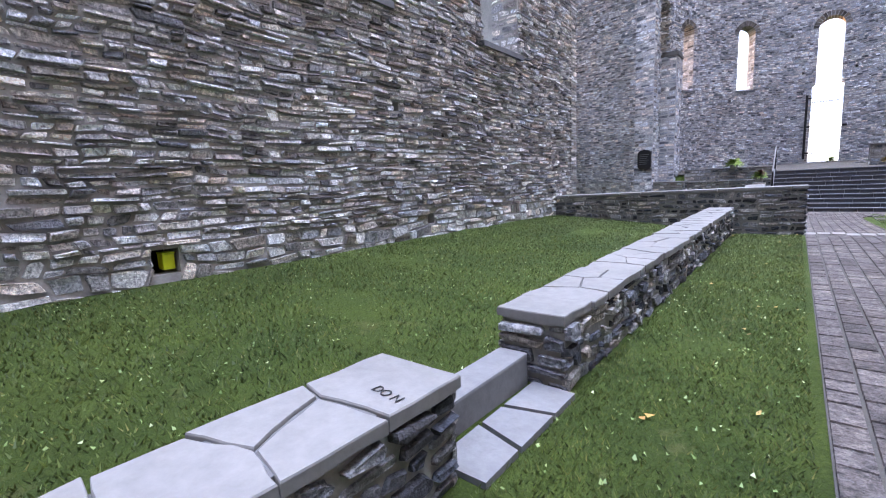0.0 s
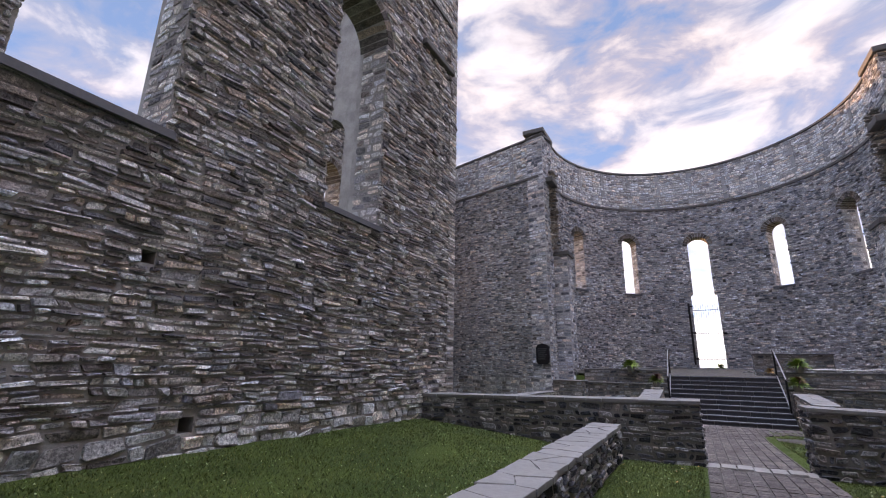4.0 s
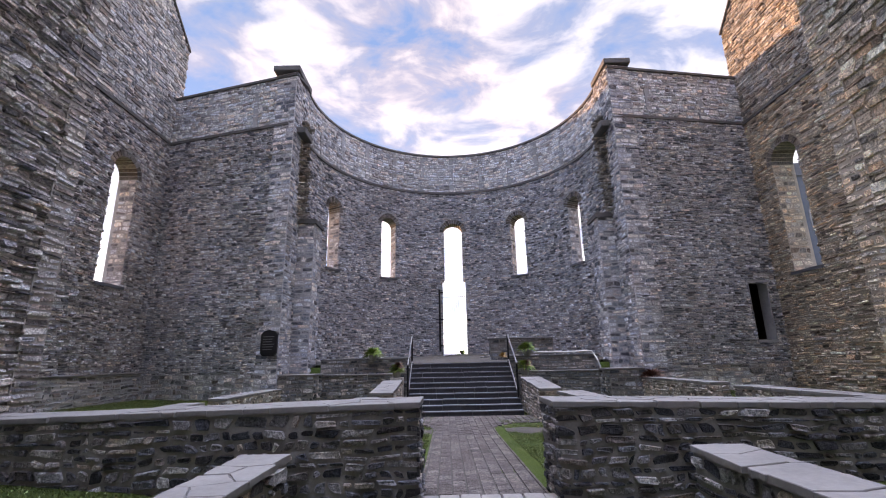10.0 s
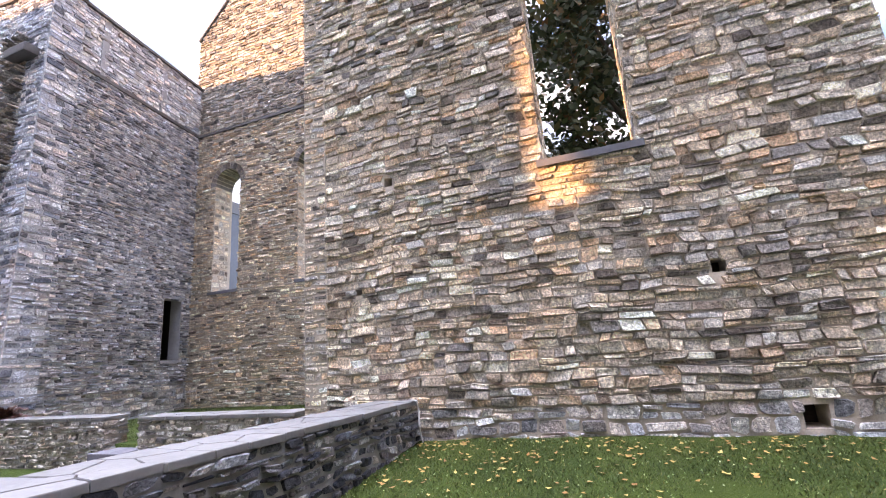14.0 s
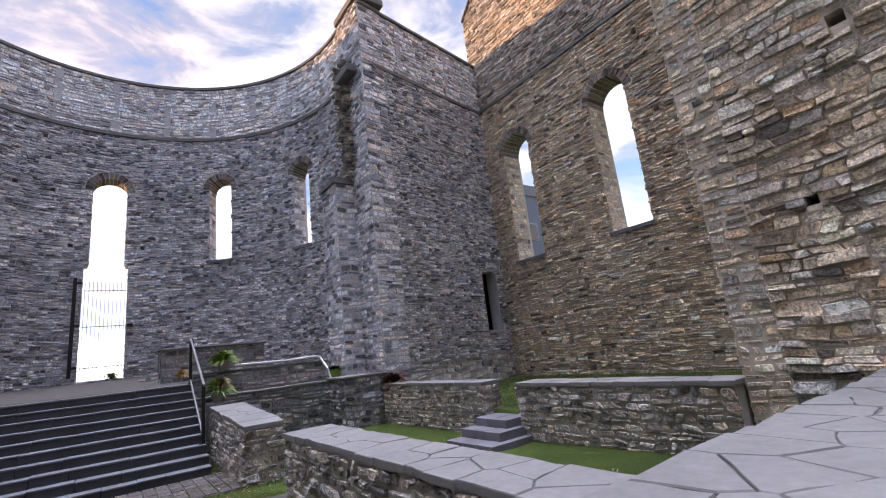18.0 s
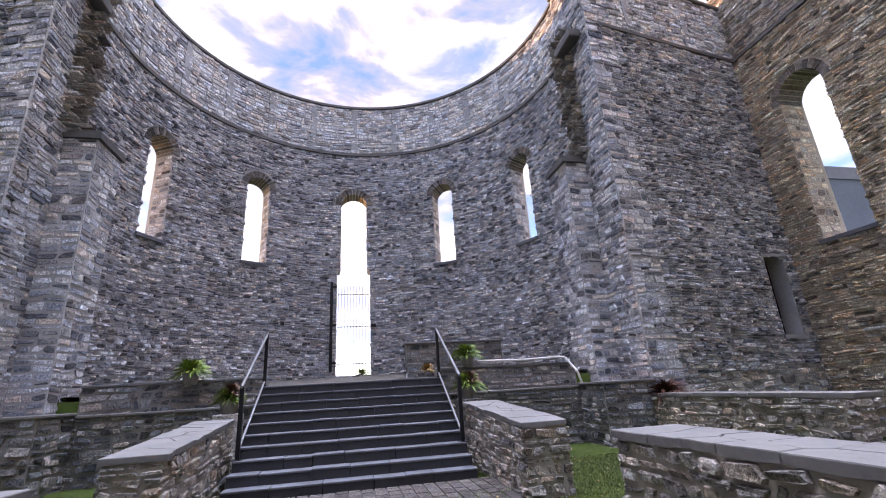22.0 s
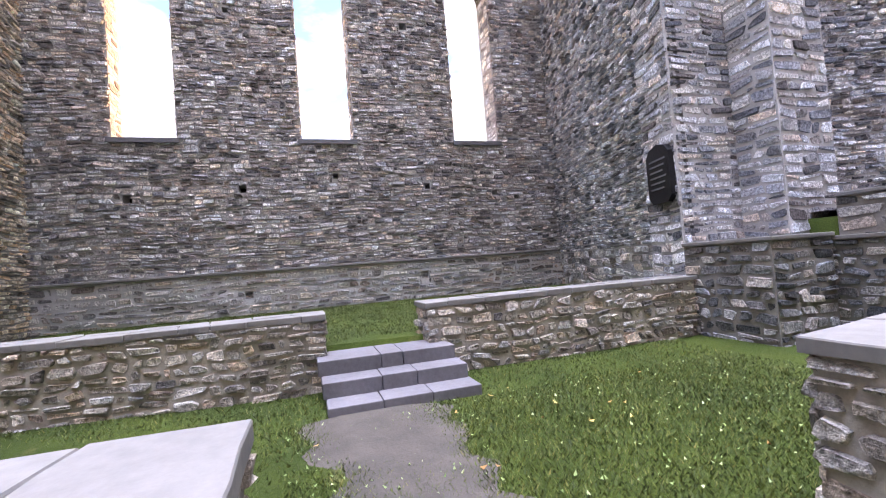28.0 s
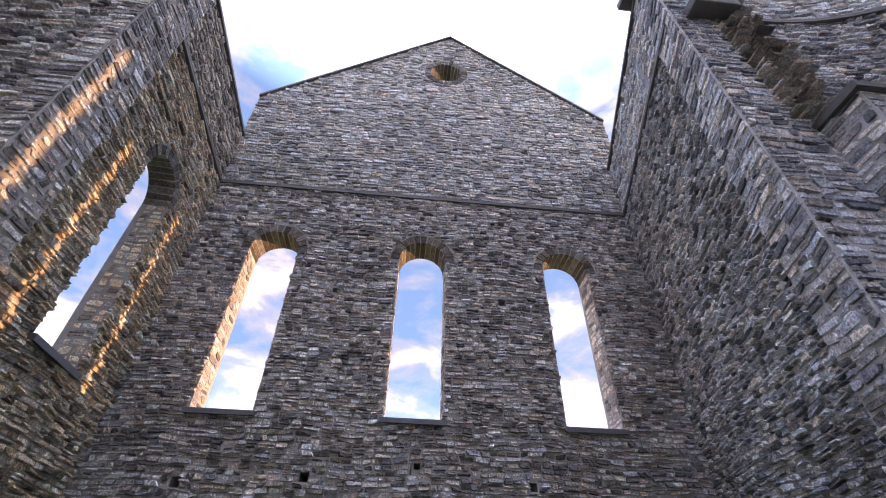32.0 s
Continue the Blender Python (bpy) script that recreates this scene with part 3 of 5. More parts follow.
def hole_backs(parent, fmap, spots, depth=0.5):
    """Plugs that close the holes deep inside the wall, coloured near black for shade."""
    verts, faces = [], []
    for u, v, k in spots:
        i = len(verts)
        for d in (-depth, -depth - 0.1):
            verts.extend(fmap([u - k - 0.05, u + k + 0.05, u + k + 0.05, u - k - 0.05], [v - k - 0.05, v - k - 0.05, v + k + 0.05, v + k + 0.05], d))
        faces += [(i, i + 1, i + 2, i + 3), (i + 7, i + 6, i + 5, i + 4), (i, i + 4, i + 5, i + 1), (i + 3, i + 2, i + 6, i + 7), (i + 1, i + 5, i + 6, i + 2), (i, i + 3, i + 7, i + 4)]
    if verts:
        mesh_ob("hole_back", verts, faces, M_RECESS, parent)


def stone_wall(name, label, fmap, u0, u1, vb, top, thick, openings, mat, mortar, near=None, limit=220, cornice=12.3, style=((0.065, 0.20), (0.15, 0.62)), footing=None, seed=1, holes=(), step=None, upper=None, joint=0.006, skew=0.010, worn=0.08):
    """A ruin wall: body, courses of rubble, a string course, a pale upper part and a coping."""
    root = thing(name, label, "wall", kind="structure")
    openings = list(openings) + hole_openings(holes)
    wall_body("wall_core", fmap, u0, u1, vb, top, thick, openings, mortar, root, step)
    zmax = max(p[1] for p in top)
    hs, ls = style
    low = vb
    if footing:
        vs, mid = lay_stones(fmap, u0, u1, vb, footing, [o for o in openings if o["sill"] < footing], (0.14, 0.24), (0.22, 0.55), 0.007, (0.01, 0.06), 0.04, seed=seed + 50, skew=0.012)
        add_stones(root, vs, mid, M_BASE, near, 60)
        low = footing
    mid_top = min(cornice if cornice else zmax, zmax)
    vs, mid = lay_stones(fmap, u0, u1, low, mid_top, openings, hs, ls, joint, (0.008, 0.085), 0.03, seed=seed, skew=skew, worn=worn)
    add_stones(root, vs, mid, mat, near, limit)
    if cornice and zmax > cornice:
        def lim(v):
            us, zs = [p[0] for p in top], [p[1] for p in top]
            fine = np.linspace(u0, u1, 200)
            ok = fine[np.interp(fine, us, zs) > v + 0.02]
            return (ok[0], ok[-1]) if len(ok) else (u0, u0)
        vs, mid = lay_stones(fmap, u0, u1, cornice + 0.16, zmax, openings, (0.10, 0.25), (0.18, 0.6), 0.007, (0.02, 0.085), 0.02, top=lim, seed=seed + 9, worn=0.09)
        add_stones(root, vs, mid, upper or M_PALE)
        us = np.linspace(u0, u1, max(2, int((u1 - u0) / (step or 99)) + 2))
        band("string_course", fmap, us, cornice, cornice + 0.15, 0.10, 0.05, M_COPING, root)
        us = sorted({*us, *(p[0] for p in top)})
        band("coping", fmap, us, 0, 0.14, 0.12, thick + 0.08, M_COPING, root, zs=[float(np.interp(u, [p[0] for p in top], [p[1] for p in top])) for u in us])
    for k, o in enumerate(openings):
        if o.get("hole"):
            continue
        if o.get("arch", True) and o.get("ring", True):
            arch_ring(root, fmap, o, M_VOUSS, deep=thick - 0.02)
        if o.get("round"):
            arch_ring(root, fmap, o, M_VOUSS, 13, 0.3, math.pi, thick - 0.02)
            continue
        jamb_stones(root, fmap, o, thick, mat, seed + 11 * k)
        if o.get("board", True):
            sill_board(root, fmap, o, thick)
    hole_backs(root, fmap, holes)
    return root


# ---- plan ----
G = -0.2                       # level of the choir
XN, XW, XE, YS, YSW, YNW, YNE = 7.31, 14.06, 13.92, 17.64, 17.05, 31.5, 30.6
YA, RA = 31.28, 7.33
ZC, ZTOP, ZCN, ZNAVE = 12.3, 14.8, 13.5, 17.8


def path_z(y):
    """The path falls from the nave to the choir."""
    return float(np.interp(y, (15.5, 23.0), (0.03, G)))


def win(u, w, sill, head, **k):
    return dict(u=u, w=w, sill=sill, spring=head - w, **k)


def hole_spots(u0, u1, zs, seed, openings=(), every=2.4, skip=0.35):
    g = np.random.default_rng(seed)
    out = []
    for z in zs:
        u = u0 + g.uniform(0.5, 1.8)
        while u < u1 - 0.4:
            if g.random() > skip and all(abs(u - o["u"]) > o["w"] + 0.35 or z < o["sill"] - 0.3 or z > o["spring"] + o["w"] + 0.4 for o in openings):
                out.append((u, z + g.normal(0, 0.12), g.uniform(0.07, 0.11)))
            u += g.uniform(0.8, 1.25) * every
    return out


# nave walls, south end behind the walker
NAVE_Y0 = -10.0
YL, YR = 18.5, 18.8
nl = [win(y - NAVE_Y0, 0.9, 5.0, 11.1) for y in (-7.0, -1.78, 3.45, 8.63, 13.68)]
stone_wall("wall_nave_west", "tall dark grey rubble stone nave wall with arched window openings", plane_map(-XN, NAVE_Y0, 0, 1, 1, 0), 0, YL - 0.3 - NAVE_Y0, -0.2, [(0, ZNAVE), (YL - 0.3 - NAVE_Y0, ZNAVE)], 0.95, nl, M_GREY, M_MORTAR_N, cornice=ZCN, upper=M_UPPER,
           near=(-XN, 8.5, 1.0), footing=0.95, seed=3, holes=[(5.32 - NAVE_Y0, 0.75, 0.16), (10.55 - NAVE_Y0, 0.86, 0.11), (9.63 - NAVE_Y0, 3.11, 0.09), (14.15 - NAVE_Y0, 3.09, 0.07)] + hole_spots(12, 27, (6.3, 9.2, 11.8), 4, nl, 3.5, 0.5))
nr = [win(YR - y, 0.77, 4.9, 11.0) for y in (13.51, 8.6, 3.5, -1.7, -6.9)]
stone_wall("wall_nave_east", "tall tan rubble stone nave wall with arched window openings", plane_map(XN, YR, 0, -1, -1, 0), 0.05, YR - NAVE_Y0, -0.2, [(0, ZNAVE), (YR - NAVE_Y0, ZNAVE)], 0.95, nr, M_TAN, M_MORTAR_T, cornice=ZCN, upper=M_FIELD,
           near=(XN, 14.3, 1.0), footing=0.85, style=((0.09, 0.25), (0.18, 0.56)), joint=0.003, skew=0.006, worn=0.05, seed=5, holes=[(YR - 11.98, 2.73, 0.10), (YR - 11.25, 0.62, 0.15), (YR - 17.28, 5.13, 0.09), (YR - 18.02, 3.04, 0.08)] + hole_spots(1.2, 9, (8.3, 11.0), 6, nr, 2.2, 0.3))
# closing wall behind the walker
stone_wall("wall_nave_south", "plain grey rubble stone wall that closes the nave", plane_map(-XN, NAVE_Y0, 1, 0, 0, 1), 0, 2 * XN, -0.2, [(0, ZNAVE), (2 * XN, ZNAVE)], 0.9, [dict(u=XN, w=1.3, sill=-0.2, spring=3.2, board=False)], M_GREY, M_MORTAR, cornice=ZCN, style=((0.16, 0.3), (0.4, 0.9)), seed=8)

# transepts
WIN_Y = (19.57, 24.02, 28.48)
gw = [win(y - YSW, 0.71, 4.95, 10.40) for y in WIN_Y]
GL = YNW - YSW
ocu = dict(u=24.6 - YSW, w=0.72, sill=20.05, spring=20.77, board=False, round=True)
stone_wall("wall_transept_west", "dark grey rubble gable wall with three tall arched windows and a round opening", plane_map(-XW, YSW, 0, 1, 1, 0), 0, GL, -0.2, [(0, 17.4), (24.75 - YSW, 24.15), (GL, 18.0)], 0.8,
           gw + [ocu], M_GREY, M_MORTAR, upper=M_UPPER, near=(-XW, 24, 2.5), limit=200, seed=13, style=((0.07, 0.17), (0.14, 0.42)), holes=hole_spots(0.5, 12.6, (3.6, 8.4, 11.4), 14, gw, 2.4, 0.3))
GR = YNE - YS
gr = [win(YNE - y, 0.71, 4.97, 10.42) for y in WIN_Y[::-1]]
stone_wall("wall_transept_east", "brown and grey rubble gable wall with arched windows", plane_map(XE, YNE, 0, -1, -1, 0), 0, GR, -0.2, [(0, 17.6), (YNE - 24.3, 24.0), (GR, 17.6)], 0.95,
           gr + [dict(ocu, u=YNE - 24.55)], M_TAN, M_MORTAR_T, upper=M_FIELD, near=(XE, 25, 1.5), limit=200, seed=17, holes=[(YNE - 26.03, 1.0, 0.09), (YNE - 21.5, 1.05, 0.15)] + hole_spots(0.5, 12, (3.4, 8.4, 11.4), 18, gr, 2.4, 0.3))


def slanted(ax, ay, bx, by, flip):
    """A wall plane from a to b, its face to the choir, and its length."""
    L = math.hypot(bx - ax, by - ay)
    ux, uy = (bx - ax) / L, (by - ay) / L
    return plane_map(ax, ay, ux, uy, *((-uy, ux) if flip else (uy, -ux))), L


NW, NWL = slanted(-XW, 31.1, -7.26, 29.25, False)
SW, SWL = slanted(-8.01, YS, -XW, 17.1, False)
NE, NEL = slanted(XE, 30.35, 7.2, 29.25, True)
stone_wall("wall_transept_west_north", "blue-grey rubble end wall of the side aisle", NW, -0.5, NWL - 0.3, -0.2, [(-0.5, ZTOP), (NWL, ZTOP)], 0.95, [], M_BLUE, M_MORTAR_P, near=(-9, 29.7, 2), limit=160, style=((0.06, 0.16), (0.13, 0.44)), seed=19, footing=1.3, holes=hole_spots(0.3, 7.0, (3.4, 6.0, 8.6, 10.9), 20, (), 1.7, 0.3))
door_o = dict(u=(XE - 12.95) * 1.013, w=0.48, sill=2.25, spring=4.7, arch=False, board=False)
stone_wall("wall_transept_east_north", "blue-grey rubble end wall with a small doorway", NE, -0.5, NEL - 0.3, -0.2, [(-0.5, ZTOP), (NEL, ZTOP)], 0.5, [door_o], M_BLUE, M_MORTAR_P, near=(10, 29.7, 2), limit=160, style=((0.06, 0.16), (0.13, 0.44)), seed=23, footing=1.3, holes=[(XE - x, z, 0.08) for x, z in ((9.6, 6.4), (10.9, 9.2), (11.3, 4.6), (9.0, 9.3), (12.3, 6.6), (9.4, 3.5), (8.3, 6.6), (7.6, 4.3), (10.4, 2.4))])
stone_wall("wall_transept_west_south", "brown-grey rubble side wall with one arched window", SW, 0, SWL + 0.4, -0.2, [(0, ZTOP), (SWL + 0.4, ZTOP)], 0.62, [win(11.5 - 8.01, 0.77, 4.95, 10.2)], M_TAN, M_MORTAR_N, upper=M_FIELD, near=(-10, YS, 2), limit=100, seed=29, holes=hole_spots(0.3, 5.6, (2.5, 11.4), 30, (), 2.0, 0.3))
stone_wall("wall_transept_east_south", "brown rubble side wall of the aisle", plane_map(XE + 0.5, YS, -1, 0, 0, 1), 0, XE - XN - 0.2, -0.2, [(0, ZTOP), (XE - XN, ZTOP)], 0.93, [win(XE + 0.5 - 11.3, 0.82, 4.95, 10.3)], M_TAN, M_MORTAR_T, limit=0, seed=31)

# apse
TH4, TH5 = 0.577 * RA, 1.135 * RA
aw = [win(s * t, 0.48, 6.64, 10.4) for s in (-1, 1) for t in (TH4, TH5)]
gate_o = dict(u=0.0, w=0.58, low=0.72, shoulder=6.55, sill=2.05, spring=9.72, board=False)
apse_u = RA * math.radians(93)
apse = stone_wall("wall_apse", "curved blue-grey rubble apse wall with narrow arched windows", round_map(0, YA, RA), -apse_u, apse_u, -0.2, [(-apse_u, 14.95), (apse_u, 14.95)], 0.8, aw + [gate_o], M_BLUE, M_MORTAR_P, near=(0, 38.5, 4), limit=260, cornice=12.3, style=((0.065, 0.15), (0.14, 0.40)), seed=37, step=0.45,
                  holes=[(s * a * RA, z, 0.08) for s in (-1, 1) for a, z in ((0.25, 9.5), (0.40, 9.6), (0.74, 9.5), (0.9, 6.9), (0.16, 7.3), (0.3, 11.7), (0.62, 11.7), (0.9, 11.7), (1.24, 11.6), (0.75, 6.9), (0.4, 4.2))])

def fbox(fmap, u0, u1, v0, v1, d0, d1):
    """A block laid on a wall plane."""
    verts = np.concatenate([fmap([u0, u1, u1, u0], [v0, v0, v1, v1], d) for d in (d0, d1)])
    return verts, [(0, 3, 2, 1), (4, 5, 6, 7), (0, 1, 5, 4), (1, 2, 6, 5), (2, 3, 7, 6), (3, 0, 4, 7)]


for k in range(-5, 6):
    v, f = fbox(round_map(0, YA, RA), k * 1.95 - 0.13, k * 1.95 + 0.13, ZC + 0.16, 14.93, -0.05, 0.05)
    mesh_ob("parapet_strip", v, f, M_CONC, apse)
for root_name, fm, us in (("wall_transept_west_north", NW, (2.2, 4.9)), ("wall_transept_east_north", NE, (2.2, 4.9))):
    for u in us:
        v, f = fbox(fm, u - 0.13, u + 0.13, ZC + 0.16, 14.78, -0.05, 0.05)
        mesh_ob("parapet_strip", v, f, M_CONC, bpy.data.objects[root_name])

# ---- ground ----
def ground_z(x, y):
    z = path_z(y)
    ax = abs(x)
    if y < 17.3 and 2.6 < ax < 9:
        z = z + 0.03 + (0.42 if x < 0 else 0.33) * ((ax - 2.6) / 4.7) ** 0.8
    elif 17.3 <= y < 31.2 and ax >= 7.3:
        z = 0.30
    elif y > 30.9 and ax < 7.4:
        z = 1.49 + 0.38 * min(1, max(0, (y - 31) / 7))
    return z


def line(a, b, step):
    return list(np.arange(a, b, step))


xs = sorted({*line(-16, 16.4, 0.25), *(-2.6, 2.6, -2.601, 2.601, -7.3, 7.3, -7.301, 7.301), *(s * v for s in (-1, 1) for v in (20, 30, 60, 150, 400, 1500))})
ys = sorted({*line(-11, 41, 0.25), *(17.29, 17.31, 30.9, 30.91), *(-1500, -400, -150, -60, -25, 45, 60, 90, 150, 400, 1500)})
gv, gf = [], []
for y in ys:
    for x in xs:
        inside = -16 < x < 16 and -11 < y < 40
        gv.append((x, y, ground_z(x, y) + (0.02 * noise.noise(Vector((x * 1.3, y * 1.3, 0))) if inside else -0.25)))
nx = len(xs)
for j in range(len(ys) - 1):
    for i in range(nx - 1):
        gf.append((j * nx + i, j * nx + i + 1, (j + 1) * nx + i + 1, (j + 1) * nx + i))
ground = tagged(mesh_ob("ground", gv, gf, M_GRASS), "mown green lawn with bare patches", "lawn", kind="structure")
for p in ground.data.polygons:
    p.use_smooth = True


# ---- low walls ----
def cap_stones(parent, x0, x1, y0, y1, z, seed, thick=0.065, slope=0.0):
    """Irregular flags on top of a wall, along its longer side, with open dark joints."""
    g = np.random.default_rng(seed)
    along_y = (y1 - y0) > (x1 - x0)
    L, W = (y1 - y0, x1 - x0) if along_y else (x1 - x0, y1 - y0)
    base = box_bm(x0 + 0.03, x1 - 0.03, y0 + 0.03, y1 - 0.03, z - thick, z - 0.014)
    for v in base.verts:
        v.co.z += slope * (v.co.y - y0 if along_y else v.co.x - x0)
    part("cap_bed", base, M_CAP_JOINT, parent)
    # irregular flags: each takes what lies nearest to its middle, less half a joint
    cols = max(3, int(L / 0.42))
    seeds = []
    for k in range(cols):
        at = (k + 0.5) * L / cols
        if k in (0, cols - 1) or g.random() < 0.22:
            seeds.append((at + g.normal(0, 0.04), W * g.uniform(0.4, 0.6)))
        else:
            for m in ((0.25, 0.75) if W < 0.7 or g.random() < 0.6 else (0.17, 0.5, 0.83)):
                seeds.append((at + g.normal(0, 0.11), W * (m + g.normal(0, 0.07))))
    seeds = np.array(seeds)
    polys = []
    for i, c0 in enumerate(seeds):
        poly = np.array([(0.0, 0.0), (L, 0.0), (L, W), (0.0, W)])
        for j in np.argsort(np.linalg.norm(seeds - c0, axis=1))[1:16]:
            d = seeds[j] - c0
            dist = np.linalg.norm(d)
            d = d / dist
            room = (poly - c0) @ d - (dist / 2 - 0.006 * g.uniform(0.6, 1.7))
            out = []
            for k in range(len(poly)):
                a, b, ra, rb = poly[k], poly[(k + 1) % len(poly)], room[k], room[(k + 1) % len(poly)]
                if ra <= 0:
                    out.append(a)
                if ra * rb < 0:
                    out.append(a + (b - a) * ra / (ra - rb))
            poly = np.array(out)
            if len(poly) < 3:
                break
        if len(poly) >= 3:
            polys.append(poly)
    for p in polys:
        q = p.copy()
        q[:, 1] = np.where(p[:, 1] < 1e-6, -0.04 + g.normal(0, 0.014, len(p)), np.where(p[:, 1] > W - 1e-6, W + 0.04 + g.normal(0, 0.014, len(p)), p[:, 1]))
        q[:, 0] = np.where(p[:, 0] < 1e-6, -0.03, np.where(p[:, 0] > L - 1e-6, L + 0.03, p[:, 0]))
        # extra points with small jitter along the edges
        pts = []
        for k in range(len(q)):
            a, b = q[k], q[(k + 1) % len(q)]
            pts.append(a)
            if np.linalg.norm(b - a) > 0.2:
                for k2 in (0.3, 0.65):
                    pts.append(a + (b - a) * k2 + g.normal(0, 0.006, 2))
        pts = np.array(pts)
        cc = pts.mean(0)
        top = cc + (pts - cc) * 0.98
        zt = z + g.uniform(-0.004, 0.006)
        verts = [(a, b, z - thick + g.uniform(-0.01, 0.01)) for a, b in pts] + [(a, b, zt - 0.008) for a, b in pts] + [(a, b, zt) for a, b in top]
        n = len(pts)
        faces = [tuple(range(2 * n, 3 * n))]
        for r in (0, n):
            faces += [(r + k, r + (k + 1) % n, r + n + (k + 1) % n, r + n + k) for k in range(n)]
        vv = []
        for a, b, h in verts:
            X, Y = (x1 - b, y0 + a) if along_y else (x0 + a, y0 + b)
            vv.append((X, Y, h + slope * (Y - y0 if along_y else X - x0)))
        o0 = np.array(vv).mean(0)
        ob = mesh_ob("capstone", np.array(vv) - o0, faces, M_CAP, parent)
        ob.location = o0


def low_wall(name, label, x0, x1, y0, y1, z, seed, sides="wesn", base=G - 0.12, mat=None, near=None, limit=150, style=((0.08, 0.21), (0.13, 0.38)), slope=0.0, bases=None, group="low ruin walls"):
    mat = mat or M_DARK
    root = thing(name, label, "low wall", group)
    core = box_bm(x0, x1, y0, y1, base, z - 0.05)
    ax, a0 = (1, y0) if (y1 - y0) > (x1 - x0) else (0, x0)
    for v in core.verts:
        if v.co.z > base + 0.1:
            v.co.z += slope * (v.co[ax] - a0)
    part("wall_core", core, M_MORTAR_D if mat is M_DARK else M_MORTAR_F, root)
    for k, s in enumerate(sides):
        if s == "w":
            f, L = plane_map(x0, y1, 0, -1, -1, 0), y1 - y0
        elif s == "e":
            f, L = plane_map(x1, y0, 0, 1, 1, 0), y1 - y0
        elif s == "s":
            f, L = plane_map(x0, y0, 1, 0, 0, -1), x1 - x0
        else:
            f, L = plane_map(x1, y1, -1, 0, 0, 1), x1 - x0
        if slope:
            f0 = f
            def f(u, v, d, f0=f0):
                p = f0(u, v, d)
                t = np.clip((p[..., 2] - base) / (z - base), 0, 1)
                p[..., 2] += slope * (p[..., ax] - a0) * t
                return p
        vs, mid = lay_stones(f, -0.03, L + 0.03, base, z - 0.07, [], *style, 0.007, (0.008, 0.055), 0.02, seed=seed * 10 + k, skew=0.022, worn=0.12)
        add_stones(root, vs, mid, mat, near, limit if near else 0)
    cap_stones(root, x0, x1, y0, y1, z, seed, slope=slope)
    return root


BIG = ((0.08, 0.26), (0.13, 0.46))
low_wall("cross_wall", "waist-high dark fieldstone cross wall with pale flagstone coping", -7.25, -0.93, 16.9, 17.7, 1.06, 41, "sen", near=(-1.5, 16.9, 0.5), style=BIG, slope=0.02)
low_wall("cross_wall", "waist-high dark fieldstone cross wall with pale flagstone coping", 0.77, 7.25, 16.9, 17.7, 1.16, 42, "swn", near=(1.6, 16.9, 0.5), style=BIG, slope=-0.022)
low_wall("pew_wall", "knee-high fieldstone wall on the lawn with pale flagstone coping", -2.86, -2.36, 6.06, 16.42, 0.60, 43, "esw", near=(-2.3, 8, 0.2), slope=0.009)
low_wall("pew_wall", "knee-high fieldstone wall on the lawn with pale flagstone coping", -2.90, -2.42, -4.0, 4.8, 0.62, 44, "en", near=(-2.3, 4.5, 0.2))
low_wall("pew_wall", "knee-high fieldstone wall on the lawn with pale flagstone coping", 2.14, 2.68, 6.0, 16.40, 0.61, 45, "ws", near=(2.3, 15, 0.2), slope=0.010)
low_wall("pew_wall", "knee-high fieldstone wall on the lawn with pale flagstone coping", 2.14, 2.68, -4.0, 4.8, 0.61, 46, "w", near=(2.3, 4, 0.2), limit=40)
low_wall("choir_wall", "low tan fieldstone wall beside the paved path", -2.87, -2.34, 17.76, 23.0, 0.80, 47, "en", mat=M_FIELD, near=(-2.3, 22.5, 0.4))
low_wall("choir_wall", "low tan fieldstone wall beside the paved path", 2.28, 2.86, 17.76, 22.97, 0.87, 48, "wn", mat=M_FIELD, near=(2.3, 22.5, 0.4))
low_wall("side_wall", "low fieldstone wall along the edge of the side aisle", -7.55, -7.03, 18.64, 23.36, 0.73, 49, "en", mat=M_FIELD, near=(-7.2, 22, 0.4))
low_wall("side_wall", "low fieldstone wall along the edge of the side aisle", -7.55, -7.03, 24.66, 29.06, 0.74, 50, "es", mat=M_FIELD, near=(-7.2, 26, 0.4))
low_wall("side_wall", "low fieldstone wall along the edge of the side aisle", 7.03, 7.55, 19.3, 23.37, 0.9, 51, "wn", mat=M_FIELD, near=(7.2, 22, 0.4))
low_wall("side_wall", "low fieldstone wall along the edge of the side aisle", 7.03, 7.55, 24.49, 29.06, 0.92, 52, "ws", mat=M_FIELD, near=(7.2, 26, 0.4))
low_wall("stair_flank_wall", "squared grey stone wall flanking the stairs", -2.95, -2.29, 25.42, 28.7, 0.75, 53, "wes", mat=M_FIELD, near=(-2.5, 25.5, 0.3), slope=0.07)
low_wall("stair_flank_wall", "squared grey stone wall flanking the stairs", 2.29, 2.95, 25.42, 28.7, 0.79, 54, "wes", mat=M_FIELD, near=(2.5, 25.5, 0.3), slope=0.07)

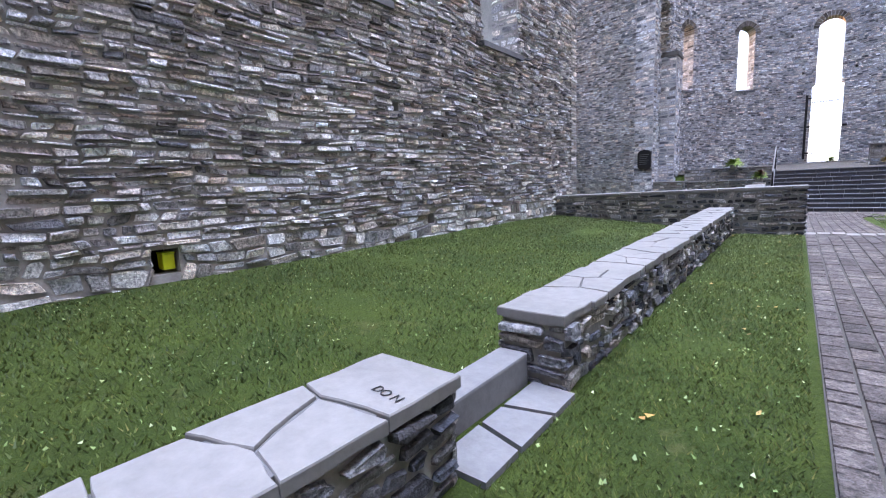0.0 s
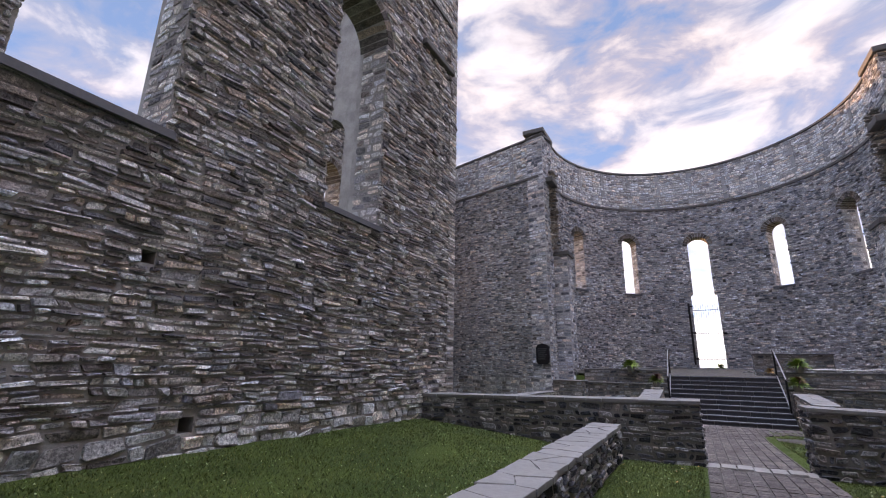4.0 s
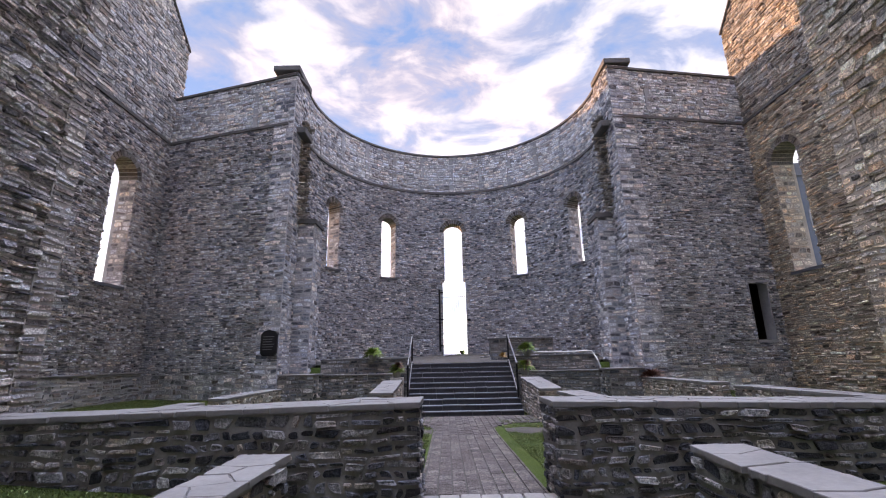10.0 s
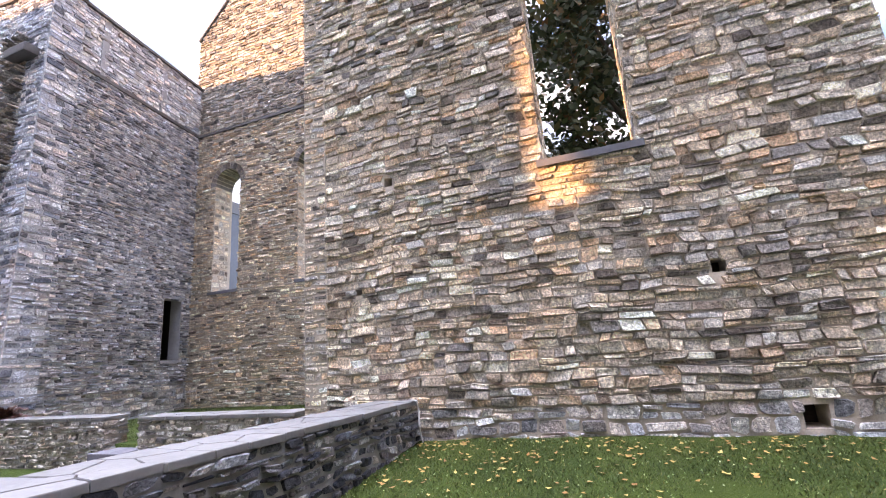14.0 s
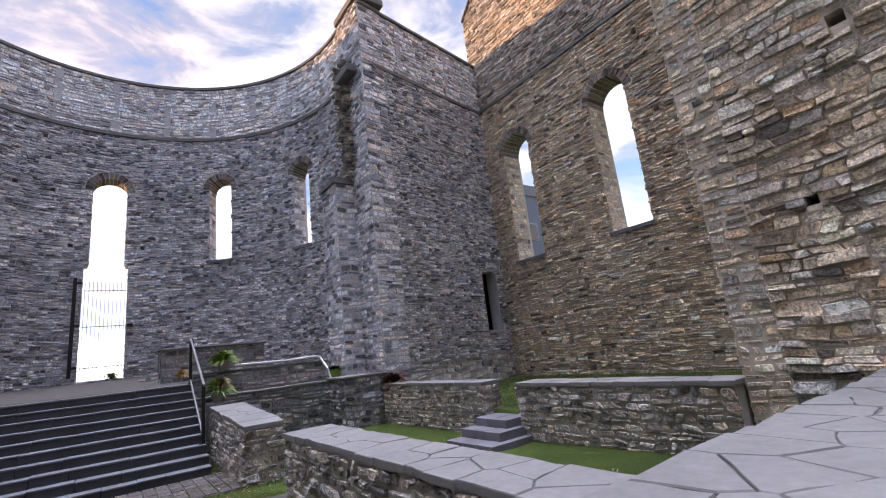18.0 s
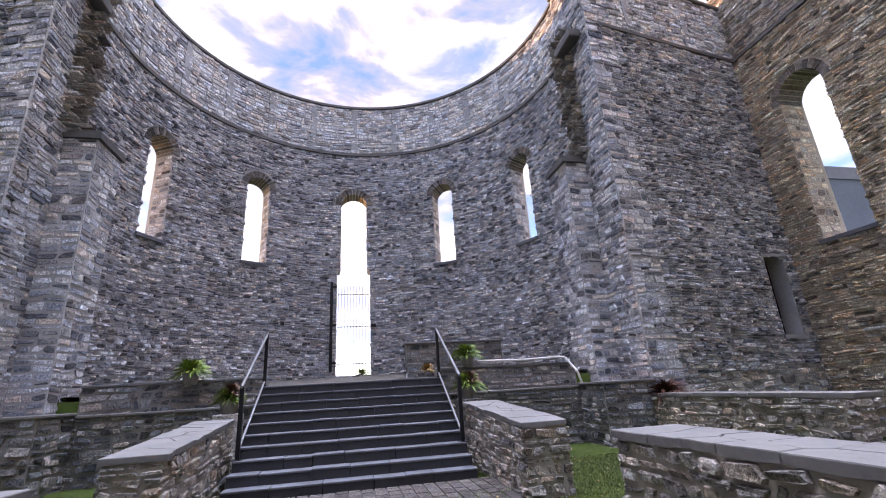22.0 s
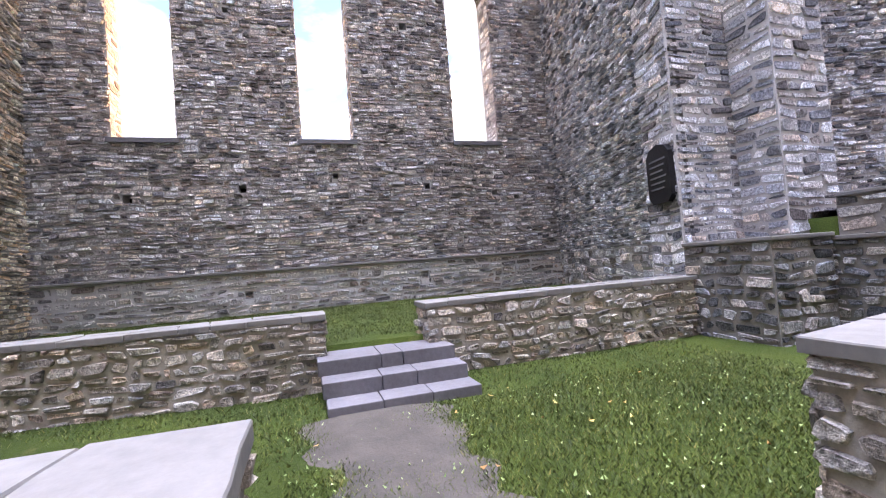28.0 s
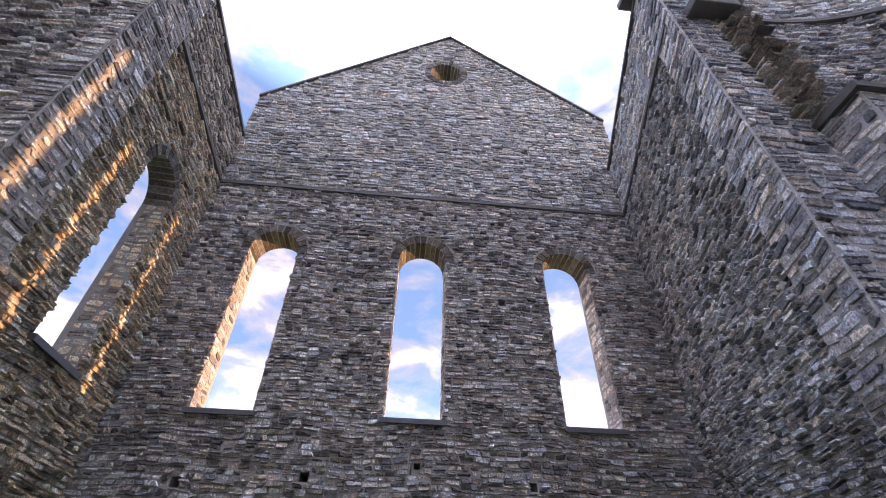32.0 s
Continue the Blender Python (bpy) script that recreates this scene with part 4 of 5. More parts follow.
# ---- stairs up to the apse ----
def stairs():
    root = thing("staircase", "wide dark slate staircase of ten steps", "stairs")
    rise, run = (1.58 - G) / 10, 0.30
    gs = random.Random(12)
    for k in range(10):
        y = 27.16 + k * run
        end = 31.0 if k == 9 else y + run + 0.02
        cuts = [-2.05]
        while cuts[-1] < 2.05:
            e = cuts[-1] + gs.uniform(0.45, 1.0)
            cuts.append(2.05 if 2.05 - e < 0.35 else e)
        for a, b in zip(cuts, cuts[1:]):
            back, lift = gs.uniform(0, 0.014), gs.uniform(-0.006, 0.006)
            # riser blocks much darker than the tread slabs on them
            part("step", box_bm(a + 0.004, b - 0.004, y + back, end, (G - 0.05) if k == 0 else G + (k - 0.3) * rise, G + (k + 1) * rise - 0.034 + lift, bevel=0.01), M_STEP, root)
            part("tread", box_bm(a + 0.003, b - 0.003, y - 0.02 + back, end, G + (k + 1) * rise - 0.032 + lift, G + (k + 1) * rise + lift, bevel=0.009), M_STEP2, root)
    return root


stairs()

# ---- chancel piers and pilasters ----
def stone_block(name, label, x0, x1, y0, y1, z0, z1, mat, mortar, sides, seed, style=((0.13, 0.24), (0.22, 0.6)), near=None, limit=100, category="pier"):
    root = thing(name, label, category, kind="structure")
    part("pier_core", box_bm(x0, x1, y0, y1, z0, z1), mortar, root)
    for k, s in enumerate(sides):
        if s == "w":
            f, L = plane_map(x0, y1, 0, -1, -1, 0), y1 - y0
        elif s == "e":
            f, L = plane_map(x1, y0, 0, 1, 1, 0), y1 - y0
        elif s == "s":
            f, L = plane_map(x0, y0, 1, 0, 0, -1), x1 - x0
        else:
            f, L = plane_map(x1, y1, -1, 0, 0, 1), x1 - x0
        vs, mid = lay_stones(f, 0, L, z0, z1, [], *style, 0.009, (0.008, 0.035), 0.0, seed=seed + k)
        add_stones(root, vs, mid, mat, near, limit if near else 0)
    return root


for s in (-1, 1):
    inner = "e" if s < 0 else "w"
    fm, L = (NW, NWL) if s < 0 else (NE, NEL)
    xi = s * (7.26 if s < 0 else 7.2)
    p = thing("chancel_pier", "tall rubble wall end with squared corner stones where the arch stood", "pier", kind="structure")
    v, f = fbox(fm, L - 1.05, L - 0.02, G - 0.1, 15.0, -0.08, 0.06)
    mesh_ob("pier_core", v, f, M_MORTAR_P, p)
    x0, x1 = sorted((xi, xi + s * 0.5))
    part("pier_core", box_bm(x0, x1, 29.42, 31.05, G - 0.12, 15.005), M_MORTAR_P, p)
    vs, mid = lay_stones(lambda u, w, d: fm(u, w, np.asarray(d) + 0.06), L - 1.05, L, G - 0.1, 15.0, [], (0.12, 0.24), (0.25, 0.6), 0.007, (0.006, 0.04), 0.0, seed=60 + s)
    add_stones(p, vs, mid, M_BLUE, (s * 7.7, 29.2, 2), 90)
    f = plane_map(xi, 29.22, 0, 1, 1, 0) if s < 0 else plane_map(xi, 31.0, 0, -1, -1, 0)
    vs, mid = lay_stones(f, 0, 1.78, G - 0.1, 15.0, [], (0.09, 0.22), (0.2, 0.55), 0.007, (0.006, 0.045), 0.0, seed=64 + s)
    add_stones(p, vs, mid, M_BLUE, (s * 7.2, 29.3, 2), 90)
    x0, x1 = sorted((xi - s * 0.12, xi + s * 1.12))
    part("pier_cap", box_bm(x0, x1, 29.08, 31.05, 15.0, 15.28, bevel=0.05), M_COPING, p)
    x0, x1 = sorted((s * 6.48, xi))
    q = stone_block("pilaster", "engaged stone pilaster with a sloped cap", x0, x1, 30.5, 31.7, G - 0.1, 7.9, M_BLUE, M_MORTAR_P, "s" + inner, 70 + s, near=(s * 6.5, 30.5, 2), limit=60, category="pilaster")
    bm = bmesh.new()
    x0, x1 = (x0 - (0.1 if s > 0 else 0), x1 + (0.1 if s < 0 else 0))
    bm_box(bm, x0, x1, 30.40, 31.72, 7.9, 8.03)
    bm_box(bm, x0 + 0.06, x1 - 0.06, 30.48, 31.7, 8.033, 8.14)
    part("pilaster_cap", bm, M_COPING, q)
    # torn stones of the lost arch above the pilaster
    stump = thing("arch_stump", "ragged torn stones where the lost arch began", "arch stump", "arch stumps", kind="structure")
    f = plane_map(xi, 30.1, 0, 1, 1, 0) if s < 0 else plane_map(xi, 31.2, 0, -1, -1, 0)
    vs, mid = lay_stones(f, 0, 1.1, 8.2, 13.0, [], (0.09, 0.26), (0.16, 0.5), 0.02, (0.02, 0.34), 0.0, seed=75 + s, skew=0.08)
    add_stones(stump, vs, mid, M_FIELD, (s * 7, 30.6, 9), 60)
    bm = box_bm(min(xi, xi - s * 0.42), max(xi, xi - s * 0.42), 29.5, 30.6, 12.0, 12.3, bevel=0.04)
    part("springer", bm, M_COPING, stump, "dark projecting springer stone")
    a, b = sorted((s * 7.27, s * 8.26))
    stone_block("corner_quoin", "corner of the nave wall built of squared stones", a, b, 18.72 if s > 0 else 18.15, 19.25 if s > 0 else 18.6, -0.2, ZNAVE - 0.01, M_TAN if s > 0 else M_GREY, M_MORTAR_T if s > 0 else M_MORTAR_N, "n" + inner, 80 + s, style=((0.08, 0.22), (0.16, 0.5)), category="quoin")

# added lobby behind the small doorway, its shade put into the shell's colour
lobby = thing("door_lobby", "added closed lobby behind the doorway, coloured dark for shade", "room", kind="structure")
bm = bmesh.new()
bm_box(bm, 11.4, 14.1, 32.6, 32.7, 2.1, 5.6)
bm_box(bm, 11.3, 11.4, 30.2, 32.7, 2.1, 5.6)
bm_box(bm, 14.1, 14.2, 30.6, 32.7, 2.1, 5.6)
bm_box(bm, 11.3, 14.2, 30.5, 32.7, 5.6, 5.7)
bm_box(bm, 11.3, 14.2, 30.5, 32.7, 2.1, 2.29)
part("lobby_shell", bm, M_RECESS, lobby)
du = door_o["u"]
for nm, box in (("jamb", (du - 0.485, du - 0.445, 2.27, 4.70, -0.46, 0.03)), ("jamb", (du + 0.445, du + 0.485, 2.27, 4.70, -0.46, 0.03)), ("lintel", (du - 0.56, du + 0.56, 4.702, 4.80, -0.3, 0.06)), ("doorstep", (du - 0.48, du + 0.48, 2.14, 2.26, -0.46, 0.06))):
    v, f = fbox(NE, *box)
    tagged(mesh_ob(nm, v, f, M_CONC, lobby), "smooth grey cement")

# impost slabs on the nave corners
for s in (-1, 1):
    a, b = sorted((s * 7.12, s * 7.9))
    tagged(part("impost_slab", box_bm(a, b, 16.3, 18.2 if s < 0 else 18.8, 11.5, 11.7, bevel=0.03), M_COPING, None), "projecting dark stone slab on the nave corner", "trim", kind="structure")

# ---- plinth of the west gable ----
pl = thing("plinth_west", "rough limed stone plinth with a pale ledge", "plinth", kind="structure")
PH = [(26.5 - YSW, 0.97, 0.12), (21.77 - YSW, 0.82, 0.1)]
wall_body("plinth_core", plane_map(-XW + 0.13, YSW, 0, 1, 1, 0), 0.02, GL - 0.02, -0.2, [(0, 1.38), (GL, 1.38)], 0.12, hole_openings(PH), M_MORTAR_P, pl)
vs, mid = lay_stones(plane_map(-XW + 0.13, YSW, 0, 1, 1, 0), 0.05, GL - 0.05, -0.1, 1.36, hole_openings(PH), (0.1, 0.22), (0.2, 0.6), 0.014, (0.006, 0.04), 0.03, seed=91)
add_stones(pl, vs, mid, M_BASE2, (-XW, 25, 1), 120)
bm = bmesh.new()
bm_box(bm, -XW + 0.03, -XW + 0.20, 17.2, 31.0, 1.38, 1.45, bevel=0.02)
part("ledge", bm, M_CAP, pl)

# ---- terraces beside the stairs ----
for s in (-1, 1):
    lo, hi = (2.12, 6.66)
    for nm, y, zb, zt, dep, sd in (("lower_terrace", 30.3, G - 0.1, 1.2, 0.5, 101), ("upper_terrace", 30.8, 1.1, 1.83, 0.5, 103)):
        x0, x1 = sorted((s * lo, s * (hi if nm == "lower_terrace" else 6.0)))
        root = thing(nm, "dark mossy fieldstone terrace wall with a pale ledge stone", "terrace wall", "terrace walls")
        part("terrace_core", box_bm(x0, x1, y, y + dep, zb, zt - 0.06), M_MORTAR_D, root)
        vs, mid = lay_stones(plane_map(x0, y, 1, 0, 0, -1), 0, x1 - x0, zb, zt - 0.06, [], (0.1, 0.24), (0.18, 0.6), 0.01, (0.008, 0.045), 0.03, seed=sd + s)
        add_stones(root, vs, mid, M_DARK2, (s * 3, y, 1), 90)
        u = x0
        while u < x1 - 0.05:
            e = min(x1, u + rng.uniform(0.7, 1.3))
            if x1 - e < 0.3:
                e = x1
            part("ledge_stone", box_bm(u + 0.008, e - 0.008, y - 0.05, y + 0.3, zt - 0.06, zt + rng.uniform(-0.008, 0.008), bevel=0.012), M_CAP if nm == "lower_terrace" else M_CAP2, root)
            u = e
    x0, x1 = sorted((s * 2.1, s * 2.16))
    a, b = sorted((s * 5.78, s * 7.2))
    blk = thing("pier_footing", "projecting mossy stone footing beside the terrace", "footing", kind="structure")
    part("footing_core", box_bm(a, b, 29.1, 30.26, G - 0.1, 1.2), M_MORTAR_D, blk)
    for sd, k in (("s", 0), ("e" if s < 0 else "w", 1)):
        f, L = (plane_map(a, 29.1, 1, 0, 0, -1), b - a) if sd == "s" else ((plane_map(b, 29.1, 0, 1, 1, 0), 1.16) if sd == "e" else (plane_map(a, 30.26, 0, -1, -1, 0), 1.16))
        vs, mid = lay_stones(f, 0, L, G - 0.1, 1.2, [], (0.1, 0.24), (0.18, 0.5), 0.01, (0.008, 0.045), 0.02, seed=111 + k)
        add_stones(blk, vs, mid, M_DARK2, (s * 6, 29.3, 1), 60)
    part("footing_ledge", box_bm(a - (0.05 if s > 0 else 0), b + (0.05 if s < 0 else 0), 29.05, 30.26, 1.2, 1.26, bevel=0.015), M_CAP, blk)

# altar block in the apse
al = thing("stone_block", "dark rectangular masonry block with a grey slab in the apse", "stone block")
part("block_core", box_bm(1.5, 4.4, 32.2, 32.9, 1.5, 2.6), M_MORTAR_D, al)
for f, L in ((plane_map(1.5, 32.2, 1, 0, 0, -1), 2.9), (plane_map(1.5, 32.9, 0, -1, -1, 0), 0.7)):
    vs, mid = lay_stones(f, 0, L, 1.5, 2.6, [], (0.1, 0.22), (0.18, 0.5), 0.008, (0.006, 0.03), 0.01, seed=121)
    add_stones(al, vs, mid, M_DARK2, (2.5, 32.2, 2), 60)
part("block_top", box_bm(1.45, 4.45, 32.12, 32.95, 2.6, 2.65, bevel=0.015), M_CAP2, al)


# ---- steps into the aisles ----
def aisle_steps(s):
    root = thing("aisle_steps", "three dusty purple-grey slate steps up to the side aisle", "steps", "aisle steps")
    y0, y1 = (23.4, 24.45) if s < 0 else (23.45, 24.4)
    for k in range(3):
        xa = s * (5.95 + 0.36 * k)
        x0, x1 = sorted((xa, s * 7.4))
        z1 = G - 0.05 + 0.16 * (k + 1)
        yy, ye = (23.32 - 0.03 * k, 24.93 - 0.02 * k) if s < 0 else (y0 - 0.35 + 0.17 * k, y1 + 0.12 - 0.06 * k)
        ends = [yy, yy + (ye - yy) * (0.34 + 0.05 * k), yy + (ye - yy) * (0.66 - 0.03 * k), ye]
        for a, b in zip(ends, ends[1:]):
            part("slab", box_bm(x0, x1, a + 0.004, b - 0.004, z1 - 0.17, z1 + rng.uniform(-0.004, 0.004), bevel=0.012), M_SLATEP, root)


aisle_steps(-1)
aisle_steps(1)


# ---- handrails ----
def handrail(s):
    root = thing("handrail", "black iron stair handrail with square posts", "handrail", "stair handrails")
    x = s * 1.99
    lo, hi = (x, 27.87, 0.335), (x, 29.98, 1.585)
    for p, h in ((lo, 1.24), (hi, 1.15)):
        part("post", box_bm(p[0] - 0.035, p[0] + 0.035, p[1] - 0.035, p[1] + 0.035, p[2], p[2] + h, bevel=0.006), M_IRON, root)
        part("foot_plate", box_bm(p[0] - 0.08, p[0] + 0.08, p[1] - 0.08, p[1] + 0.08, p[2], p[2] + 0.012), M_IRON, root)
    part("top_rail", tube_bm([(x, 27.80, 1.54), (x, 30.02, 2.74)], 0.028), M_RAIL, root, "worn bare grey top rail")
    part("lower_rail", tube_bm([(x, 27.90, 0.50), (x, 29.96, 1.68)], 0.022), M_RAIL, root)


handrail(-1)
handrail(1)

# ---- gate ----
gate = thing("gate", "tall barred iron gate in the apse opening, lightened for sky haze", "gate")
for k in range(11):
    x = -0.66 + 0.132 * k
    part("bar", tube_bm([(x, 39.2, 2.1), (x, 39.2, 5.94 + 0.05 * math.sin(k * 0.31))], 0.013, 6), M_GATE, gate)
for z in (2.55, 4.15, 5.6):
    part("rail", box_bm(-0.71, 0.71, 39.185, 39.215, z - 0.02, z + 0.02), M_GATE, gate)
leaf = thing("gate_leaf", "black iron gate leaf folded back against the wall", "gate leaf")
part("stile", box_bm(-0.98, -0.86, 38.2, 38.28, 2.2, 5.95, bevel=0.01), M_IRON, leaf)
for z in (2.55, 4.1, 5.75):
    part("hinge", box_bm(-0.88, -0.70, 38.22, 38.26, z - 0.05, z + 0.05), M_IRON, leaf)
part("latch", box_bm(0.74, 0.95, 38.3, 38.45, 4.0, 4.12), M_IRON, leaf)

# ---- plaque ----
pq = thing("plaque", "black bronze plaque with clipped corners on the pier", "plaque")
bm = bmesh.new()
w, h, c = 0.37, 0.49, 0.12
ring = [(-w, -h + c), (-w + c, -h), (w - c, -h), (w, -h + c), (w, h - c), (w - c, h), (0, h + 0.06), (-w + c, h), (-w, h - c)]
pu = NWL - 0.42
va = [bm.verts.new(NW(pu + a, 2.48 + b, 0.16)) for a, b in ring]
vb = [bm.verts.new(NW(pu + a, 2.48 + b, 0.06)) for a, b in ring]
bm.faces.new(va)
for k in range(len(ring)):
    bm.faces.new((va[k], vb[k], vb[(k + 1) % len(ring)], va[(k + 1) % len(ring)]))
part("plate", bm, M_PLAQUE, pq)
for k in range(6):
    v, f = fbox(NW, pu - 0.26, pu + 0.26 - 0.05 * (k % 3), 2.74 - 0.1 * k, 2.77 - 0.1 * k, 0.16, 0.168)
    mesh_ob("text_bar", v, f, M_STEP2, pq)

# ---- pipes ----
pp = thing("drain_pipe", "white plastic pipe hanging over the terrace", "pipe")
part("pipe", tube_bm([(3.2, 30.74, 1.95), (4.6, 30.74, 1.93), (5.55, 30.72, 1.97), (5.69, 30.66, 1.93), (5.75, 30.46, 1.72), (5.76, 30.22, 1.55), (5.83, 30.19, 1.25), (5.88, 30.19, 0.95), (5.82, 30.20, 0.75), (5.84, 30.22, 0.45), (5.85, 30.22, -0.1)], 0.03), M_PIPE, pp)
part("joint", tube_bm([(5.82, 30.20, 0.66), (5.82, 30.20, 0.84)], 0.045), M_PIPE, pp)
pp = thing("conduit", "short grey conduit standing on the apse floor", "pipe")
part("conduit_run", tube_bm([(0.95, 31.75, 1.80), (1.30, 31.75, 1.80), (1.40, 31.75, 1.84), (1.42, 31.75, 1.95), (1.42, 31.75, 2.55)], 0.025), M_RAIL, pp)
part("junction_box", box_bm(1.12, 1.24, 31.69, 31.81, 1.76, 1.88, bevel=0.01), M_RAIL, pp)
pp = thing("hose", "thin pale cable hanging at the end of the cross wall", "cable")
part("hose_run", tube_bm([(7.02, 16.9, 1.05), (7.03, 16.8, 1.02), (7.05, 16.78, 0.85), (7.03, 16.78, 0.65), (7.08, 16.78, 0.48), (7.1, 16.76, 0.36)], 0.014, 6), M_PIPE, pp)


# ---- plants ----
def fronds(bm, base, n, length, droop, width, seed, up=0.8):
    g = random.Random(seed)
    for k in range(n):
        a = k * 2.399 + g.uniform(-0.3, 0.3)
        L = length * g.uniform(0.6, 1.1)
        e = g.uniform(0.35, 1.3) * up
        d = Vector((math.cos(a), math.sin(a), 0))
        side = Vector((-d.y, d.x, 0))
        prev = None
        for i in range(5):
            t = i / 4
            p = Vector(base) + d * L * t * math.cos(e * (1 - 0.3 * t)) + Vector((0, 0, L * (math.sin(e) * t - droop * t * t)))
            w = width * math.sin(math.pi * min(0.98, 0.12 + 0.88 * t)) * 0.5 + 0.002
            cur = (bm.verts.new(p - side * w), bm.verts.new(p + side * w + Vector((0, 0, 0.01))))
            if prev:
                bm.faces.new((prev[0], prev[1], cur[1], cur[0]))
            prev = cur


def plant(name, label, base, n, length, width, mat, seed, pot=True):
    root = thing(name, label, "plant", at=(0, 0, 0))
    if pot:
        part("pot", tube_bm([(base[0], base[1], base[2] - 0.26), (base[0], base[1], base[2] - 0.05), (base[0], base[1], base[2])], [0.13, 0.18, 0.2], 14), M_POT, root)
    bm = bmesh.new()
    fronds(bm, base, n, length, 0.6, width, seed)
    fronds(bm, (base[0], base[1], base[2] + 0.05), n, length * 0.8, 0.35, width, seed + 1, 1.15)
    fronds(bm, (base[0], base[1], base[2] + 0.08), n, length * 0.55, 0.15, width, seed + 2, 1.2)
    part("fronds", bm, mat, root)


plant("fern", "bright green arching fern on the terrace", (-3.72, 30.62, 1.98), 130, 0.5, 0.035, M_FERN, 3)
plant("fern", "bright yellow-green arching fern on the terrace", (2.88, 30.6, 2.08), 130, 0.48, 0.035, M_FERN, 5)
plant("potted_plant", "leafy green plant in a stone pot beside the stairs", (-2.55, 29.4, 1.32), 90, 0.42, 0.04, M_FERN, 7)
plant("potted_plant", "leafy green plant in a stone pot beside the stairs", (2.55, 29.4, 1.32), 90, 0.5, 0.04, M_FERN, 9)
for x, sd in ((-2.55, 21), (2.55, 23)):
    plant("red_flower", "small red flowering plant in the pot beside the stairs", (x + 0.06, 29.32, 1.45), 40, 0.3, 0.035, M_REDLEAF, sd, False)
plant("marigold", "small yellow flowering plant at the top of the stairs", (1.95, 31.3, 1.8), 40, 0.25, 0.05, M_FALLEN, 11, False)
plant("bush", "small red-brown bush growing against the pier", (7.35, 28.95, 0.8), 150, 0.7, 0.06, M_REDLEAF, 13, False)
plant("weed", "low weeds in front of the gate", (0.35, 38.1, 2.02), 50, 0.4, 0.04, M_FERN, 15, False)
for x in (-2.55, 2.55):
    tagged(part("pot_stand", box_bm(x - 0.25, x + 0.25, 29.15, 29.65, G - 0.05, 1.06, bevel=0.02), M_FIELD, None), "squared stone block under a flower pot", "plinth block", "plinth blocks")

# ---- kerb in the gap of the lawn wall ----
kb = thing("threshold", "grey kerb stone and flags in the gap of a low wall", "threshold")
part("kerb_stone", box_bm(-2.86, -2.62, 4.86, 6.0, -0.1, 0.30, bevel=0.02), M_CAP2, kb)
for a, b, c, d in ((4.86, 5.31, 4.86, 5.21), (5.33, 5.58, 5.23, 5.66), (5.60, 6.04, 5.68, 6.02)):
    verts = [(-2.59, a, 0.075), (-2.26, c, 0.075), (-2.26, d - 0.02, 0.075), (-2.59, b - 0.02, 0.075)]
    bm = bmesh.new()
    top = [bm.verts.new(v) for v in verts]
    bot = [bm.verts.new((v[0], v[1], -0.05)) for v in verts]
    bm.faces.new(top)
    for k in range(4):
        bm.faces.new((top[k], bot[k], bot[(k + 1) % 4], top[(k + 1) % 4]))
    part("flag", bm, M_CAP2, kb)

# ---- path ----
def path_edges(y):
    lo, hi = (-0.91, 0.87) if y < 16.9 else (-0.98, 0.74)
    if y > 24.3:
        k = min(1.0, (y - 24.3) / 1.2)
        f = 1 - math.sqrt(max(0, 1 - k * k))
        lo, hi = lo - 1.25 * f, hi + 1.55 * f
    return lo, hi


paving = thing("path", "grey-pink concrete block paving in straight columns", "path", kind="structure")
pv, pf = [], []
py = [-10 + 0.1 * k for k in range(372)]
for y in py:
    lo, hi = path_edges(y)
    pv += [(lo, y, path_z(y) + 0.012), (hi, y, path_z(y) + 0.012)]
pf = [(2 * k, 2 * k + 1, 2 * k + 3, 2 * k + 2) for k in range(len(py) - 1)]
mesh_ob("paving_bed", pv, pf, M_JOINT, paving)
stones_p = []
W = 0.2
gq = np.random.default_rng(77)
for c in range(-11, 12):
    y = -10 + gq.uniform(0, 0.3)
    while y < 27.1:
        L = gq.choice([0.2, 0.3, 0.3])
        x0, x1 = -0.12 + c * W, -0.12 + (c + 1) * W
        lo, hi = path_edges(y + L / 2)
        if not (16.8 < y + L / 2 < 17.3) and x1 > lo + 0.05 and x0 < hi - 0.05:
            a, b = max(x0, lo), min(x1, hi)
            q = 0.006
            zg = path_z(y + L / 2)
            zt = zg + 0.03 + gq.uniform(-0.004, 0.004)
            bx = [(a + q, y + q), (b - q, y + q), (b - q, min(y + L, 27.14) - q), (a + q, min(y + L, 27.14) - q)]
            t = 0.008
            fx = [(a + q + t, y + q + t), (b - q - t, y + q + t), (b - q - t, min(y + L, 27.14) - q - t), (a + q + t, min(y + L, 27.14) - q - t)]
            stones_p.append([(u, v, zg - 0.01) for u, v in bx] + [(u, v, zt + gq.uniform(-0.002, 0.002)) for u, v in fx])
        y += L
add_stones(paving, np.array(stones_p), None, M_PAVER, (-0.1, 24.5, 0), 300, "paver", "pavers")
for k in range(7):
    a = -0.95 + 0.26 * k
    part("threshold_stone", box_bm(a + 0.01, a + 0.25, 16.82 + 0.03 * (k % 2), 17.28 - 0.03 * (k % 3), path_z(17.05) - 0.05, path_z(17.05) + 0.045 + 0.012 * (k % 3), bevel=0.015), M_POT, paving)

